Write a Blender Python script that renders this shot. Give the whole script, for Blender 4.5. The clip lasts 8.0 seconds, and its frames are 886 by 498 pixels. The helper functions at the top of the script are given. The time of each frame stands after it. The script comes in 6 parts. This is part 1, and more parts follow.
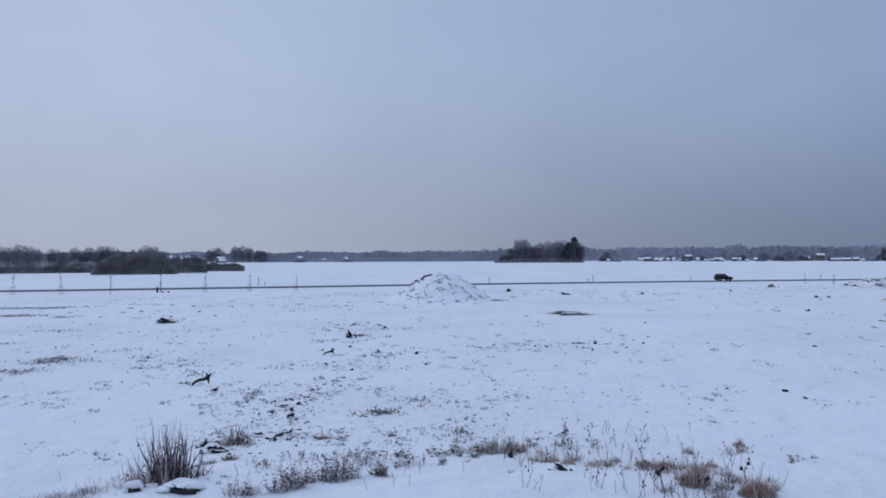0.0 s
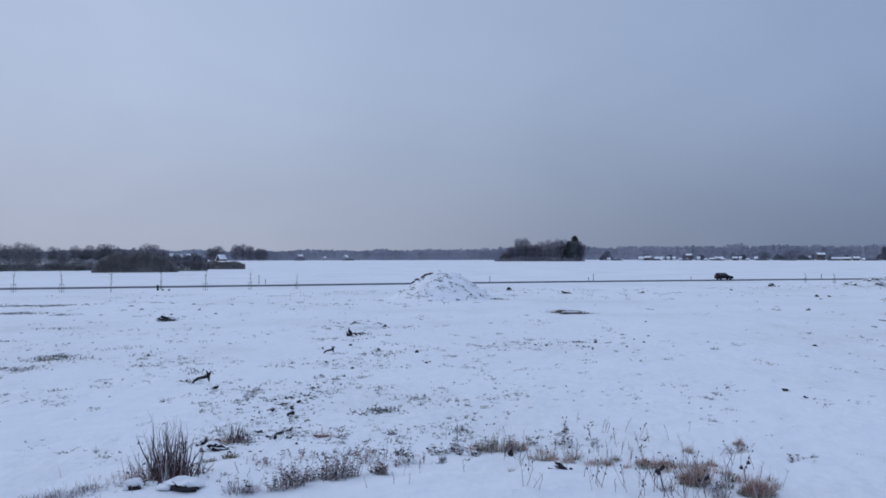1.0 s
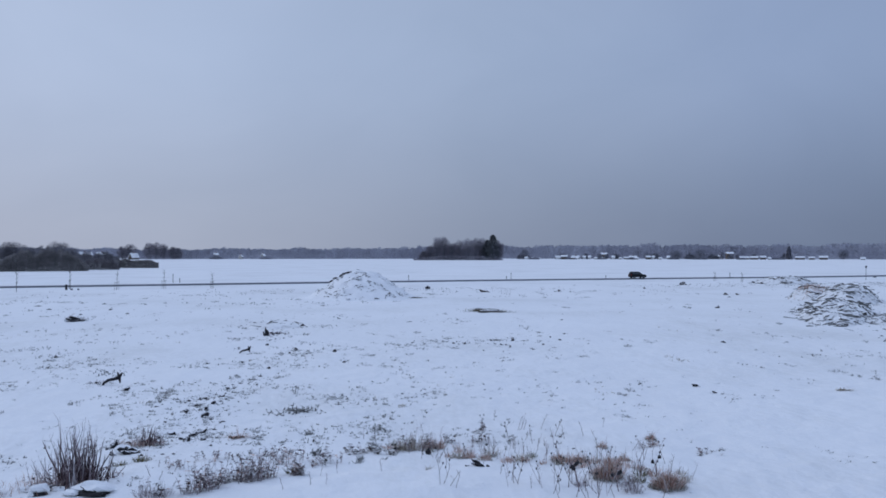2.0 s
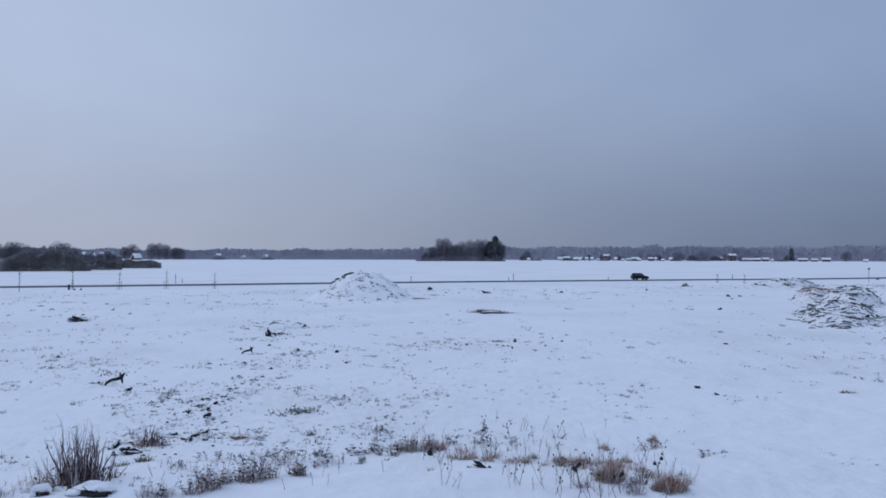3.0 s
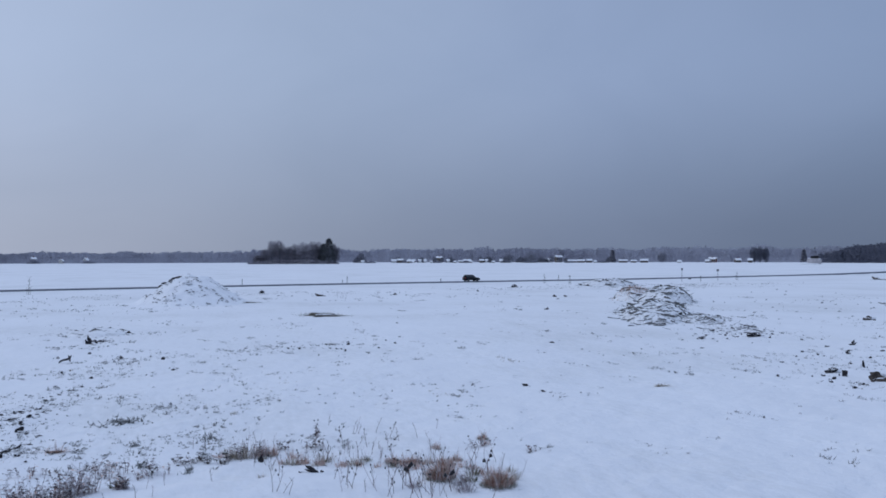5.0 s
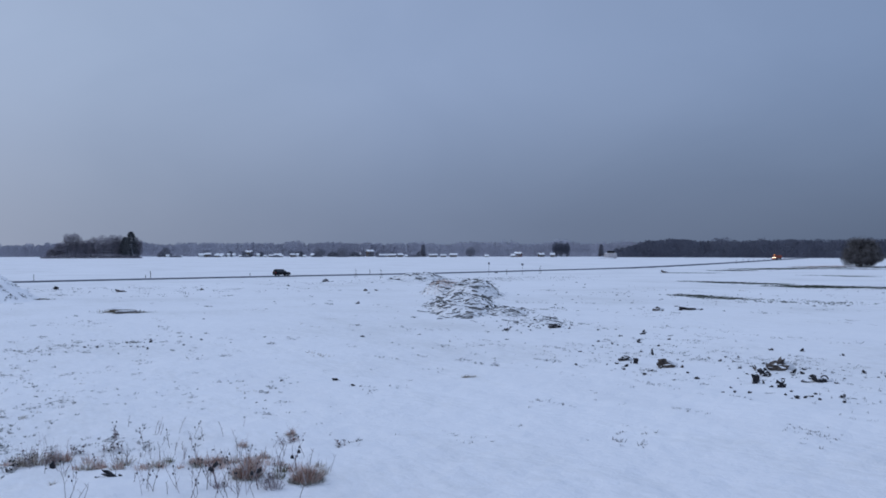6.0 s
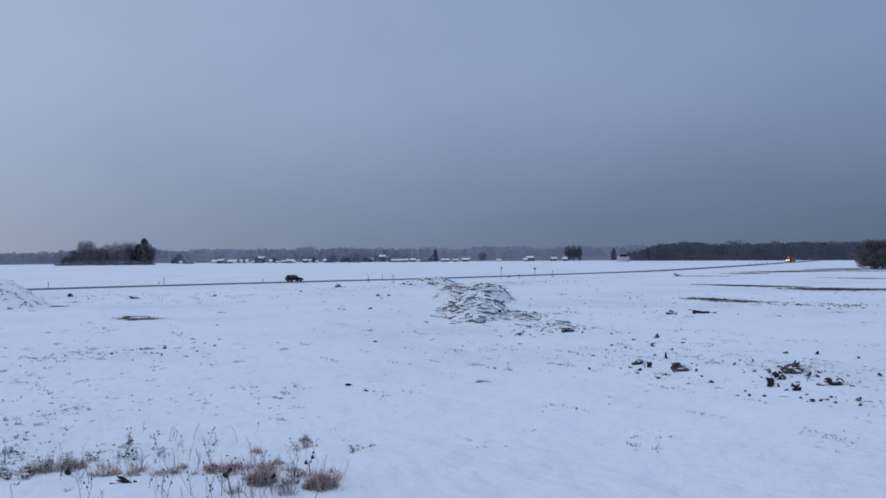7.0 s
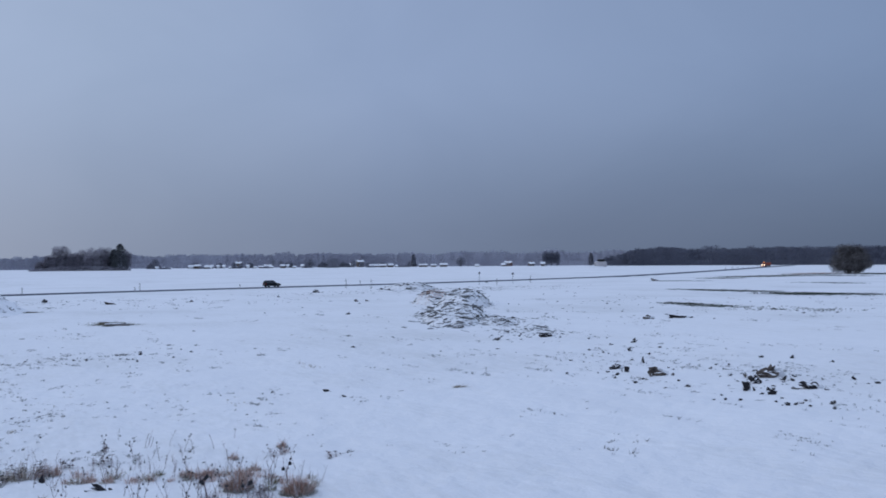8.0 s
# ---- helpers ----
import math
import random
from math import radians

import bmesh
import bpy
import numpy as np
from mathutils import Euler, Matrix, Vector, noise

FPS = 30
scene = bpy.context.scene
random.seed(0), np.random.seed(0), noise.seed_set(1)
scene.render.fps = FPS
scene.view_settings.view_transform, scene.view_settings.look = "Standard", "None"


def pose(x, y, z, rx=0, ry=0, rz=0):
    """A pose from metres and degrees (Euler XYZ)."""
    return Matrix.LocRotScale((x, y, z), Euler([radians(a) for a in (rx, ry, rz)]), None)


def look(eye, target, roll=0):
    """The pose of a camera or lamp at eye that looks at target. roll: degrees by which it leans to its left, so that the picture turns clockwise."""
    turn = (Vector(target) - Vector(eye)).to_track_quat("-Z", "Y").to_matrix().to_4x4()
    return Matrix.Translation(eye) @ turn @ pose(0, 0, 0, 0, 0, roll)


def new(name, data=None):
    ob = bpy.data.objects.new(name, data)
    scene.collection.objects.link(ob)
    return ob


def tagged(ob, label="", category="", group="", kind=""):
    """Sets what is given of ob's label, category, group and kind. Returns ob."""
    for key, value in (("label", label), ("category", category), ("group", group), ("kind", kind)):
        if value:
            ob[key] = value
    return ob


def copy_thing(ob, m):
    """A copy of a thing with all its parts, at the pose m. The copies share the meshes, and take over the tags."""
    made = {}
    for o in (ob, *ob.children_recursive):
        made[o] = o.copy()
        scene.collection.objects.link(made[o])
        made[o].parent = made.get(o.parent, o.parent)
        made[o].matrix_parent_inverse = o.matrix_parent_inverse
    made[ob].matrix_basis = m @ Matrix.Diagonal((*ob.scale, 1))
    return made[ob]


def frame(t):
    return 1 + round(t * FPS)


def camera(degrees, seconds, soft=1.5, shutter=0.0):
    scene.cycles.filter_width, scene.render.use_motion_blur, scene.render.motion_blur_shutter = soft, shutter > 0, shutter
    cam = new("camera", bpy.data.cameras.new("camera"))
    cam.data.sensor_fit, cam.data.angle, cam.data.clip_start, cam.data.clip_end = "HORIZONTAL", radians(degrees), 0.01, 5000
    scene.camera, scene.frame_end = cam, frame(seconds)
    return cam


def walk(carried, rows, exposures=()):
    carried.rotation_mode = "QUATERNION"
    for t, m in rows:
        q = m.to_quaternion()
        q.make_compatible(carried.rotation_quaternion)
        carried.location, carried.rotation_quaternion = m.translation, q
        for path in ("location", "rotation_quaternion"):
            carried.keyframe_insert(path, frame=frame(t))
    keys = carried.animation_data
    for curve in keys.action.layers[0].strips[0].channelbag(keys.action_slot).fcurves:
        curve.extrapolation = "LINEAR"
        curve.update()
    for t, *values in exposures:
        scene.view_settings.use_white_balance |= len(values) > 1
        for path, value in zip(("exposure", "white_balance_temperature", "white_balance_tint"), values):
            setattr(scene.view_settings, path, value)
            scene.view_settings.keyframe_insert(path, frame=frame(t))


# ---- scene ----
# ---------------------------------------------------------------- camera
EYE = 6.3
ARM = 0.355
cam = camera(50.65, 8.0, soft=1.7, shutter=0.5)
# seconds, turn to the right, tilt up, lean (degrees); the phone swings round on the arm's length
ROWS = [
    (0.0, 0.0, 0.418, 0.217), (0.5, -0.051, 0.365, 0.189), (1.0, -0.028, 0.329, 0.101), (1.2, 0.06, 0.36, 0.13),
    (1.3, 0.69, 0.45, 0.17), (1.5, 3.083, 0.496, 0.213), (1.7, 4.923, 0.305, 0.153), (2.0, 4.93, 0.25, 0.02),
    (2.8, 4.76, 0.15, -0.13), (3.0, 4.782, 0.312, -0.123), (3.1, 5.83, 0.25, -0.08), (3.3, 9.98, 0.12, 0.03), (3.5, 13.492, 0.087, 0.114), (3.6, 14.15, 0.06, 0.1), (3.7, 14.28, 0.22, 0.1), (3.8, 14.33, 0.07, 0.08),
    (3.9, 14.27, 0.42, 0.07), (3.967, 14.24, 0.67, 0.064), (4.0, 14.222, 0.644, 0.064), (4.033, 14.23, 0.42, 0.064), (4.1, 14.28, -0.08, 0.07), (4.2, 14.29, 0.07, 0.07), (5.3, 15.14, 0.47, 0.13), (5.4, 15.28, 0.437, 0.13), (5.5, 16.088, 0.368, 0.134),
    (5.6, 18.25, 0.30, 0.12), (5.7, 20.92, 0.28, 0.1), (5.9, 25.32, 0.14, 0.03), (6.0, 26.408, 0.104, 0.007), (6.2, 26.4, 0.16, 0.16), (6.5, 25.718, 0.268, 0.306),
    (7.0, 25.66, 0.399, 0.387), (7.5, 25.765, 0.479, 0.501), (8.0, 27.0, 0.704, 0.451),
]
walk(cam, [(t, pose(ARM * math.sin(radians(yaw)), ARM * (math.cos(radians(yaw)) - 1), EYE, 90 + tilt, lean, -yaw)) for t, yaw, tilt, lean in ROWS])

# ---------------------------------------------------------------- sky and light
world = bpy.data.worlds.new("winter_sky")
scene.world = world
world.use_nodes = True
SUN_TURN, SUN_HIGH = -58.0, 24.0


def node(tree, kind, **values):
    n = tree.nodes.new(kind)
    for key, value in values.items():
        n.inputs[key.replace("_", " ")].default_value = value
    return n


def ramp(tree, stops):
    n = tree.nodes.new("ShaderNodeValToRGB")
    while len(n.color_ramp.elements) < len(stops):
        n.color_ramp.elements.new(0.5)
    for e, (at, colour) in zip(n.color_ramp.elements, stops):
        e.position, e.color = at, (*colour, 1)
    return n


def build_sky():
    t = world.node_tree
    t.nodes.clear()
    coord = t.nodes.new("ShaderNodeTexCoord")
    part_xyz = t.nodes.new("ShaderNodeSeparateXYZ")
    t.links.new(coord.outputs["Generated"], part_xyz.inputs[0])
    # how far round towards the brighter south-west sky
    side = t.nodes.new("ShaderNodeVectorMath")
    side.operation = "DOT_PRODUCT"
    t.links.new(coord.outputs["Generated"], side.inputs[0])
    side.inputs[1].default_value = (math.sin(radians(SUN_TURN)), math.cos(radians(SUN_TURN)), 0)
    cloud = node(t, "ShaderNodeTexNoise", Scale=2.2, Detail=3.0, Roughness=0.45)
    stretch = t.nodes.new("ShaderNodeMapping")
    stretch.inputs["Scale"].default_value = (1, 1, 2.2)
    t.links.new(coord.outputs["Generated"], stretch.inputs[0])
    t.links.new(stretch.outputs[0], cloud.inputs["Vector"])
    drift = t.nodes.new("ShaderNodeMath")
    drift.operation = "MULTIPLY_ADD"
    t.links.new(cloud.outputs[0], drift.inputs[0])
    drift.inputs[1].default_value = 0.14
    t.links.new(side.outputs["Value"], drift.inputs[2])
    span = t.nodes.new("ShaderNodeMapRange")
    t.links.new(drift.outputs[0], span.inputs[0])
    span.inputs[1].default_value, span.inputs[2].default_value = -0.43, 1.02
    low = ramp(t, LOW_SKY)
    high = ramp(t, HIGH_SKY)
    t.links.new(span.outputs[0], low.inputs[0])
    t.links.new(span.outputs[0], high.inputs[0])
    rise = t.nodes.new("ShaderNodeMapRange")
    rise.interpolation_type = "SMOOTHSTEP"
    t.links.new(part_xyz.outputs[2], rise.inputs[0])
    rise.inputs[1].default_value, rise.inputs[2].default_value = -0.02, 0.22
    mix = t.nodes.new("ShaderNodeMixRGB")
    t.links.new(rise.outputs[0], mix.inputs[0])
    t.links.new(low.outputs[0], mix.inputs[1])
    t.links.new(high.outputs[0], mix.inputs[2])
    # the cloud grows lighter towards the zenith
    zen = t.nodes.new("ShaderNodeMapRange")
    zen.interpolation_type = "SMOOTHSTEP"
    t.links.new(part_xyz.outputs[2], zen.inputs[0])
    zen.inputs[1].default_value, zen.inputs[2].default_value = 0.25, 0.9
    top = t.nodes.new("ShaderNodeMixRGB")
    t.links.new(zen.outputs[0], top.inputs[0])
    t.links.new(mix.outputs[0], top.inputs[1])
    top.inputs[2].default_value = (*ZENITH, 1)
    # faint wisps in the cloud
    lean = t.nodes.new("ShaderNodeMapping")
    lean.inputs["Rotation"].default_value = (0.3, 0.5, 0.2)
    lean.inputs["Scale"].default_value = (1.0, 1.0, 1.7)
    t.links.new(coord.outputs["Generated"], lean.inputs[0])
    wisp = node(t, "ShaderNodeTexNoise", Scale=4.2, Detail=5.0, Roughness=0.5, Distortion=0.6)
    t.links.new(lean.outputs[0], wisp.inputs["Vector"])
    shade = ramp(t, [(0.3, (0.955, 0.96, 0.965)), (0.7, (1.04, 1.035, 1.03))])
    t.links.new(wisp.outputs[0], shade.inputs[0])
    wispy = t.nodes.new("ShaderNodeMixRGB")
    wispy.blend_type = "MULTIPLY"
    wispy.inputs[0].default_value = 1.0
    t.links.new(top.outputs[0], wispy.inputs[1])
    t.links.new(shade.outputs[0], wispy.inputs[2])
    clouds = t.nodes.new("ShaderNodeBackground")
    t.links.new(wispy.outputs[0], clouds.inputs[0])
    sky = t.nodes.new("ShaderNodeTexSky")
    sky.sky_type, sky.sun_disc = "NISHITA", False
    sky.sun_elevation, sky.sun_rotation = radians(SUN_HIGH), radians(SUN_TURN)
    above = t.nodes.new("ShaderNodeBackground")
    above.inputs[1].default_value = 0.06
    t.links.new(sky.outputs[0], above.inputs[0])
    both = t.nodes.new("ShaderNodeMixShader")
    both.inputs[0].default_value = 0.04
    t.links.new(clouds.outputs[0], both.inputs[1])
    t.links.new(above.outputs[0], both.inputs[2])
    out = t.nodes.new("ShaderNodeOutputWorld")
    t.links.new(both.outputs[0], out.inputs[0])


LOW_SKY = [(0.0, (0.078, 0.112, 0.186)), (0.45, (0.166, 0.214, 0.327)), (0.63, (0.247, 0.297, 0.416)), (0.8, (0.374, 0.424, 0.555)), (1.0, (0.374, 0.421, 0.556))]
HIGH_SKY = [(0.0, (0.184, 0.262, 0.43)), (0.45, (0.285, 0.373, 0.567)), (0.63, (0.335, 0.425, 0.607)), (0.8, (0.412, 0.507, 0.704)), (1.0, (0.46, 0.547, 0.738))]
ZENITH = (0.583, 0.732, 1.072)
build_sky()

sun = new("sun", bpy.data.lights.new("sun", "SUN"))
sun.data.energy, sun.data.angle, sun.data.color = 0.35, radians(45), (1.0, 0.97, 0.94)
sun.matrix_world = look((0, 0, 60), (-60 * math.sin(radians(SUN_TURN)), -60 * math.cos(radians(SUN_TURN)), 60 - 60 * math.tan(radians(SUN_HIGH))))


# ---------------------------------------------------------------- materials
def material(name, colours, rough=0.85, scale=6.0, metal=0.0, bump=0.3, fine=40.0, islands=0.0, emit=0.0, spec=0.3):
    """colours: two or three stops, spread by a coarse and a fine noise, and by the island where pieces are joined."""
    m = bpy.data.materials.new(name)
    m.use_nodes = True
    t = m.node_tree
    b = t.nodes["Principled BSDF"]
    b.inputs["Roughness"].default_value, b.inputs["Metallic"].default_value = rough, metal
    b.inputs["Specular IOR Level"].default_value = spec
    coord = t.nodes.new("ShaderNodeTexCoord")
    coarse = node(t, "ShaderNodeTexNoise", Scale=scale, Detail=4.0)
    grain = node(t, "ShaderNodeTexNoise", Scale=fine, Detail=3.0)
    for n in (coarse, grain):
        t.links.new(coord.outputs["Object"], n.inputs["Vector"])
    add = t.nodes.new("ShaderNodeMath")
    add.operation = "MULTIPLY_ADD"
    t.links.new(grain.outputs[0], add.inputs[0])
    add.inputs[1].default_value = 0.4
    less = t.nodes.new("ShaderNodeMath")
    less.operation = "SUBTRACT"
    t.links.new(coarse.outputs[0], less.inputs[0])
    less.inputs[1].default_value = 0.2
    t.links.new(less.outputs[0], add.inputs[2])
    last = add
    if islands:
        geo = t.nodes.new("ShaderNodeNewGeometry")
        more = t.nodes.new("ShaderNodeMath")
        more.operation = "MULTIPLY_ADD"
        t.links.new(geo.outputs["Random Per Island"], more.inputs[0])
        more.inputs[1].default_value = islands
        t.links.new(add.outputs[0], more.inputs[2])
        shift = t.nodes.new("ShaderNodeMath")
        shift.operation = "SUBTRACT"
        t.links.new(more.outputs[0], shift.inputs[0])
        shift.inputs[1].default_value = islands / 2
        last = shift
    at = [0.3, 0.7] if len(colours) == 2 else [0.25, 0.5, 0.75]
    r = ramp(t, list(zip(at, colours)))
    t.links.new(last.outputs[0], r.inputs[0])
    t.links.new(r.outputs[0], b.inputs["Base Color"])
    if bump:
        bm_node = node(t, "ShaderNodeBump", Strength=bump, Distance=0.02)
        t.links.new(grain.outputs[0], bm_node.inputs["Height"])
        t.links.new(bm_node.outputs[0], b.inputs["Normal"])
    if emit:
        b.inputs["Emission Color"].default_value = (*colours[0], 1)
        b.inputs["Emission Strength"].default_value = emit
    return m


SNOW = material("snow", [(0.76, 0.77, 0.79), (0.86, 0.87, 0.88)], 0.75, 0.6, bump=0.4, fine=9.0)
HEAP_SNOW = material("snow_over_turf", [(0.52, 0.52, 0.52), (0.76, 0.77, 0.785), (0.85, 0.86, 0.87)], 0.8, 1.3, bump=0.7, fine=4.0)
DUSTED_SOIL = material("snow_dusted_soil", [(0.06, 0.058, 0.06), (0.17, 0.168, 0.17), (0.46, 0.465, 0.475)], 0.9, 2.0, bump=0.5, fine=12.0, islands=0.9)
SOIL = material("frozen_soil", [(0.011, 0.011, 0.014), (0.036, 0.034, 0.038)], 0.9, 5.0, bump=0.8, fine=30.0, islands=0.5)
TURF = material("brown_turf", [(0.024, 0.02, 0.019), (0.07, 0.057, 0.05), (0.17, 0.145, 0.125)], 0.95, 4.0, bump=0.8, fine=25.0, islands=0.5)
STRAW = material("straw_grass", [(0.18, 0.15, 0.12), (0.40, 0.345, 0.27), (0.62, 0.57, 0.49)], 0.9, 3.0, bump=0, islands=0.9)
RUST = material("rusty_grass", [(0.32, 0.18, 0.138), (0.56, 0.365, 0.295), (0.71, 0.58, 0.52)], 0.9, 3.0, bump=0, islands=0.9)
OLIVE_FROST = material("frosted_olive_grass", [(0.17, 0.155, 0.12), (0.37, 0.345, 0.29), (0.60, 0.59, 0.57)], 0.9, 3.0, bump=0, islands=0.9)
OLIVE = material("olive_grass", [(0.04, 0.042, 0.02), (0.13, 0.125, 0.055), (0.27, 0.235, 0.13)], 0.9, 3.0, bump=0, islands=0.9)
TWIG = material("purple_twig", [(0.035, 0.022, 0.026), (0.13, 0.085, 0.092), (0.36, 0.29, 0.30)], 0.85, 4.0, bump=0, islands=0.8)
WEED = material("dead_weed", [(0.045, 0.034, 0.034), (0.17, 0.135, 0.13), (0.42, 0.37, 0.36)], 0.9, 4.0, bump=0, islands=0.9)
STEM = material("purple_stem", [(0.025, 0.014, 0.016), (0.068, 0.040, 0.042), (0.17, 0.11, 0.105)], 0.8, 6.0, bump=0)
PALE_STEM = material("frosted_stem", [(0.20, 0.16, 0.17), (0.40, 0.35, 0.36), (0.66, 0.64, 0.66)], 0.85, 5.0, bump=0, islands=0.9)
HEAP_TURF = material("grey_torn_turf", [(0.045, 0.046, 0.044), (0.12, 0.122, 0.118), (0.25, 0.255, 0.25)], 0.95, 0.9, bump=0.6, fine=9.0)
BRANCH_WOOD = material("cut_branch", [(0.034, 0.036, 0.041), (0.095, 0.10, 0.108), (0.32, 0.33, 0.345)], 0.9, 1.5, bump=0.4, fine=12.0)
FIELD_GRASS = material("weathered_grass", [(0.086, 0.088, 0.085), (0.195, 0.20, 0.195), (0.385, 0.39, 0.385)], 0.9, 3.0, bump=0, islands=0.9)
FROST_GRASS = material("frost_covered_grass", [(0.34, 0.335, 0.325), (0.50, 0.497, 0.49), (0.68, 0.68, 0.68)], 0.9, 3.0, bump=0, islands=0.8)
PALE_GRASS = material("snowy_grass", [(0.22, 0.215, 0.205), (0.40, 0.395, 0.385), (0.62, 0.62, 0.62)], 0.9, 3.0, bump=0, islands=0.9)
BARK = material("grey_bark", [(0.05, 0.045, 0.042), (0.13, 0.12, 0.11)], 0.9, 1.0, bump=0.6, fine=12.0)
PALE_BARK = material("pale_bark", [(0.12, 0.12, 0.12), (0.42, 0.41, 0.40)], 0.85, 0.7, bump=0.4, fine=8.0)
# twig colour raised for frost and for haze in the air
BARE_CROWN = material("frost_haze_twigs", [(0.125, 0.114, 0.124), (0.20, 0.184, 0.198), (0.295, 0.277, 0.295)], 0.9, 0.15, bump=0, islands=0.4)
GROVE = material("grey_birch_twigs", [(0.12, 0.115, 0.13), (0.205, 0.20, 0.222), (0.33, 0.325, 0.345)], 0.9, 0.15, bump=0, islands=0.4)
PALE_TWIG = material("pale_twigs", [(0.16, 0.15, 0.155), (0.34, 0.33, 0.34), (0.62, 0.62, 0.64)], 0.9, 0.2, bump=0, islands=0.7)
FIR = material("fir_needles", [(0.08, 0.092, 0.10), (0.14, 0.156, 0.168), (0.23, 0.245, 0.26)], 0.9, 0.2, bump=0, islands=0.7)
# leaves paler than their own colour; haze over the distance is mixed in
HEDGE = material("hedge_leaves", [(0.12, 0.112, 0.114), (0.215, 0.204, 0.204), (0.36, 0.345, 0.345)], 0.9, 0.3, bump=0, islands=0.4)
# frosted trees, lifted and blued further: distance haze is put into the colour
WOODS = material("frost_haze_woods", [(0.29, 0.29, 0.345), (0.385, 0.39, 0.45), (0.48, 0.485, 0.545)], 0.95, 0.012, bump=0, islands=0.25)
# frost on the twigs, plus distance haze painted in as a paler tone
COPSE = material("frost_haze_copse", [(0.125, 0.115, 0.138), (0.24, 0.226, 0.26), (0.39, 0.378, 0.41)], 0.9, 0.12, bump=0, islands=0.4)
# pines tinted blue and raised; the haze before them is painted in
FOREST = material("pine_forest", [(0.092, 0.098, 0.13), (0.122, 0.129, 0.166), (0.155, 0.163, 0.202)], 0.95, 0.012, bump=0, islands=0.2)
# wet road; the sky's blue reflection is put into this bluish base
ASPHALT = material("wet_asphalt", [(0.036, 0.047, 0.07), (0.068, 0.084, 0.115)], 0.6, 0.3, bump=0.3, fine=8.0)
TIMBER = material("weathered_post", [(0.05, 0.045, 0.04), (0.16, 0.14, 0.12)], 0.85, 3.0, bump=0.5)
PLASTIC_WHITE = material("white_plastic", [(0.55, 0.56, 0.57), (0.72, 0.72, 0.73)], 0.5, 3.0, bump=0)
DARK_METAL = material("grey_steel", [(0.10, 0.10, 0.11), (0.22, 0.22, 0.23)], 0.45, 3.0, metal=0.8, bump=0.1)
CAR_PAINT = material("black_green_paint", [(0.004, 0.007, 0.010), (0.008, 0.012, 0.016)], 0.4, 1.0, bump=0, spec=0.22)
# dark glass with a lifted base that holds the sky's pale reflection
GLASS_DARK = material("dark_car_glass", [(0.045, 0.05, 0.06), (0.07, 0.078, 0.09)], 0.08, 1.0, bump=0, spec=0.5)
RUBBER = material("tyre_rubber", [(0.012, 0.012, 0.013), (0.03, 0.03, 0.031)], 0.85, 8.0)
LAMP_GLASS = material("lamp_glass", [(0.5, 0.5, 0.52), (0.7, 0.7, 0.72)], 0.15, 4.0, bump=0)
RED_GLASS = material("red_lamp_glass", [(0.20, 0.01, 0.01), (0.30, 0.02, 0.02)], 0.2, 4.0, bump=0)
ORANGE = material("orange_paint", [(0.30, 0.055, 0.025), (0.42, 0.085, 0.035)], 0.45, 1.0, bump=0)
HEADLAMP = material("lit_headlamp", [(1.0, 0.86, 0.62), (1.0, 0.9, 0.7)], 0.2, 1.0, bump=0, emit=4.0)
BEACON = material("lit_amber_beacon", [(1.0, 0.35, 0.04), (1.0, 0.4, 0.06)], 0.2, 1.0, bump=0, emit=2.5)
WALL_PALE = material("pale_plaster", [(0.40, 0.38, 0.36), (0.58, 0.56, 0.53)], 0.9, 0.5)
WALL_DARK = material("dark_boards", [(0.07, 0.06, 0.055), (0.15, 0.12, 0.10)], 0.9, 0.5)
WALL_RED = material("red_boards", [(0.12, 0.06, 0.05), (0.18, 0.09, 0.075)], 0.9, 0.5)
PANE = material("window_pane", [(0.02, 0.024, 0.03), (0.05, 0.055, 0.06)], 0.1, 1.0, bump=0)
BRICK = material("chimney_brick", [(0.16, 0.08, 0.06), (0.26, 0.14, 0.11)], 0.9, 3.0)
TRACK_GRASS = material("dark_green_grass", [(0.028, 0.036, 0.026), (0.06, 0.073, 0.052), (0.12, 0.13, 0.095)], 0.9, 1.0, bump=0, islands=0.8)
BUSH_TWIG = material("dark_bush_twigs", [(0.065, 0.060, 0.060), (0.115, 0.108, 0.108), (0.20, 0.19, 0.19)], 0.9, 0.3, bump=0, islands=0.4)
# dark trees with a raised base colour that stands in for haze
FAR_TREE = material("far_hazed_trees", [(0.16, 0.163, 0.198), (0.245, 0.25, 0.292), (0.34, 0.347, 0.388)], 0.95, 0.05, bump=0, islands=0.4)
FILM = material("white_film", [(0.36, 0.34, 0.35), (0.52, 0.49, 0.50)], 0.5, 0.6, bump=0.2)


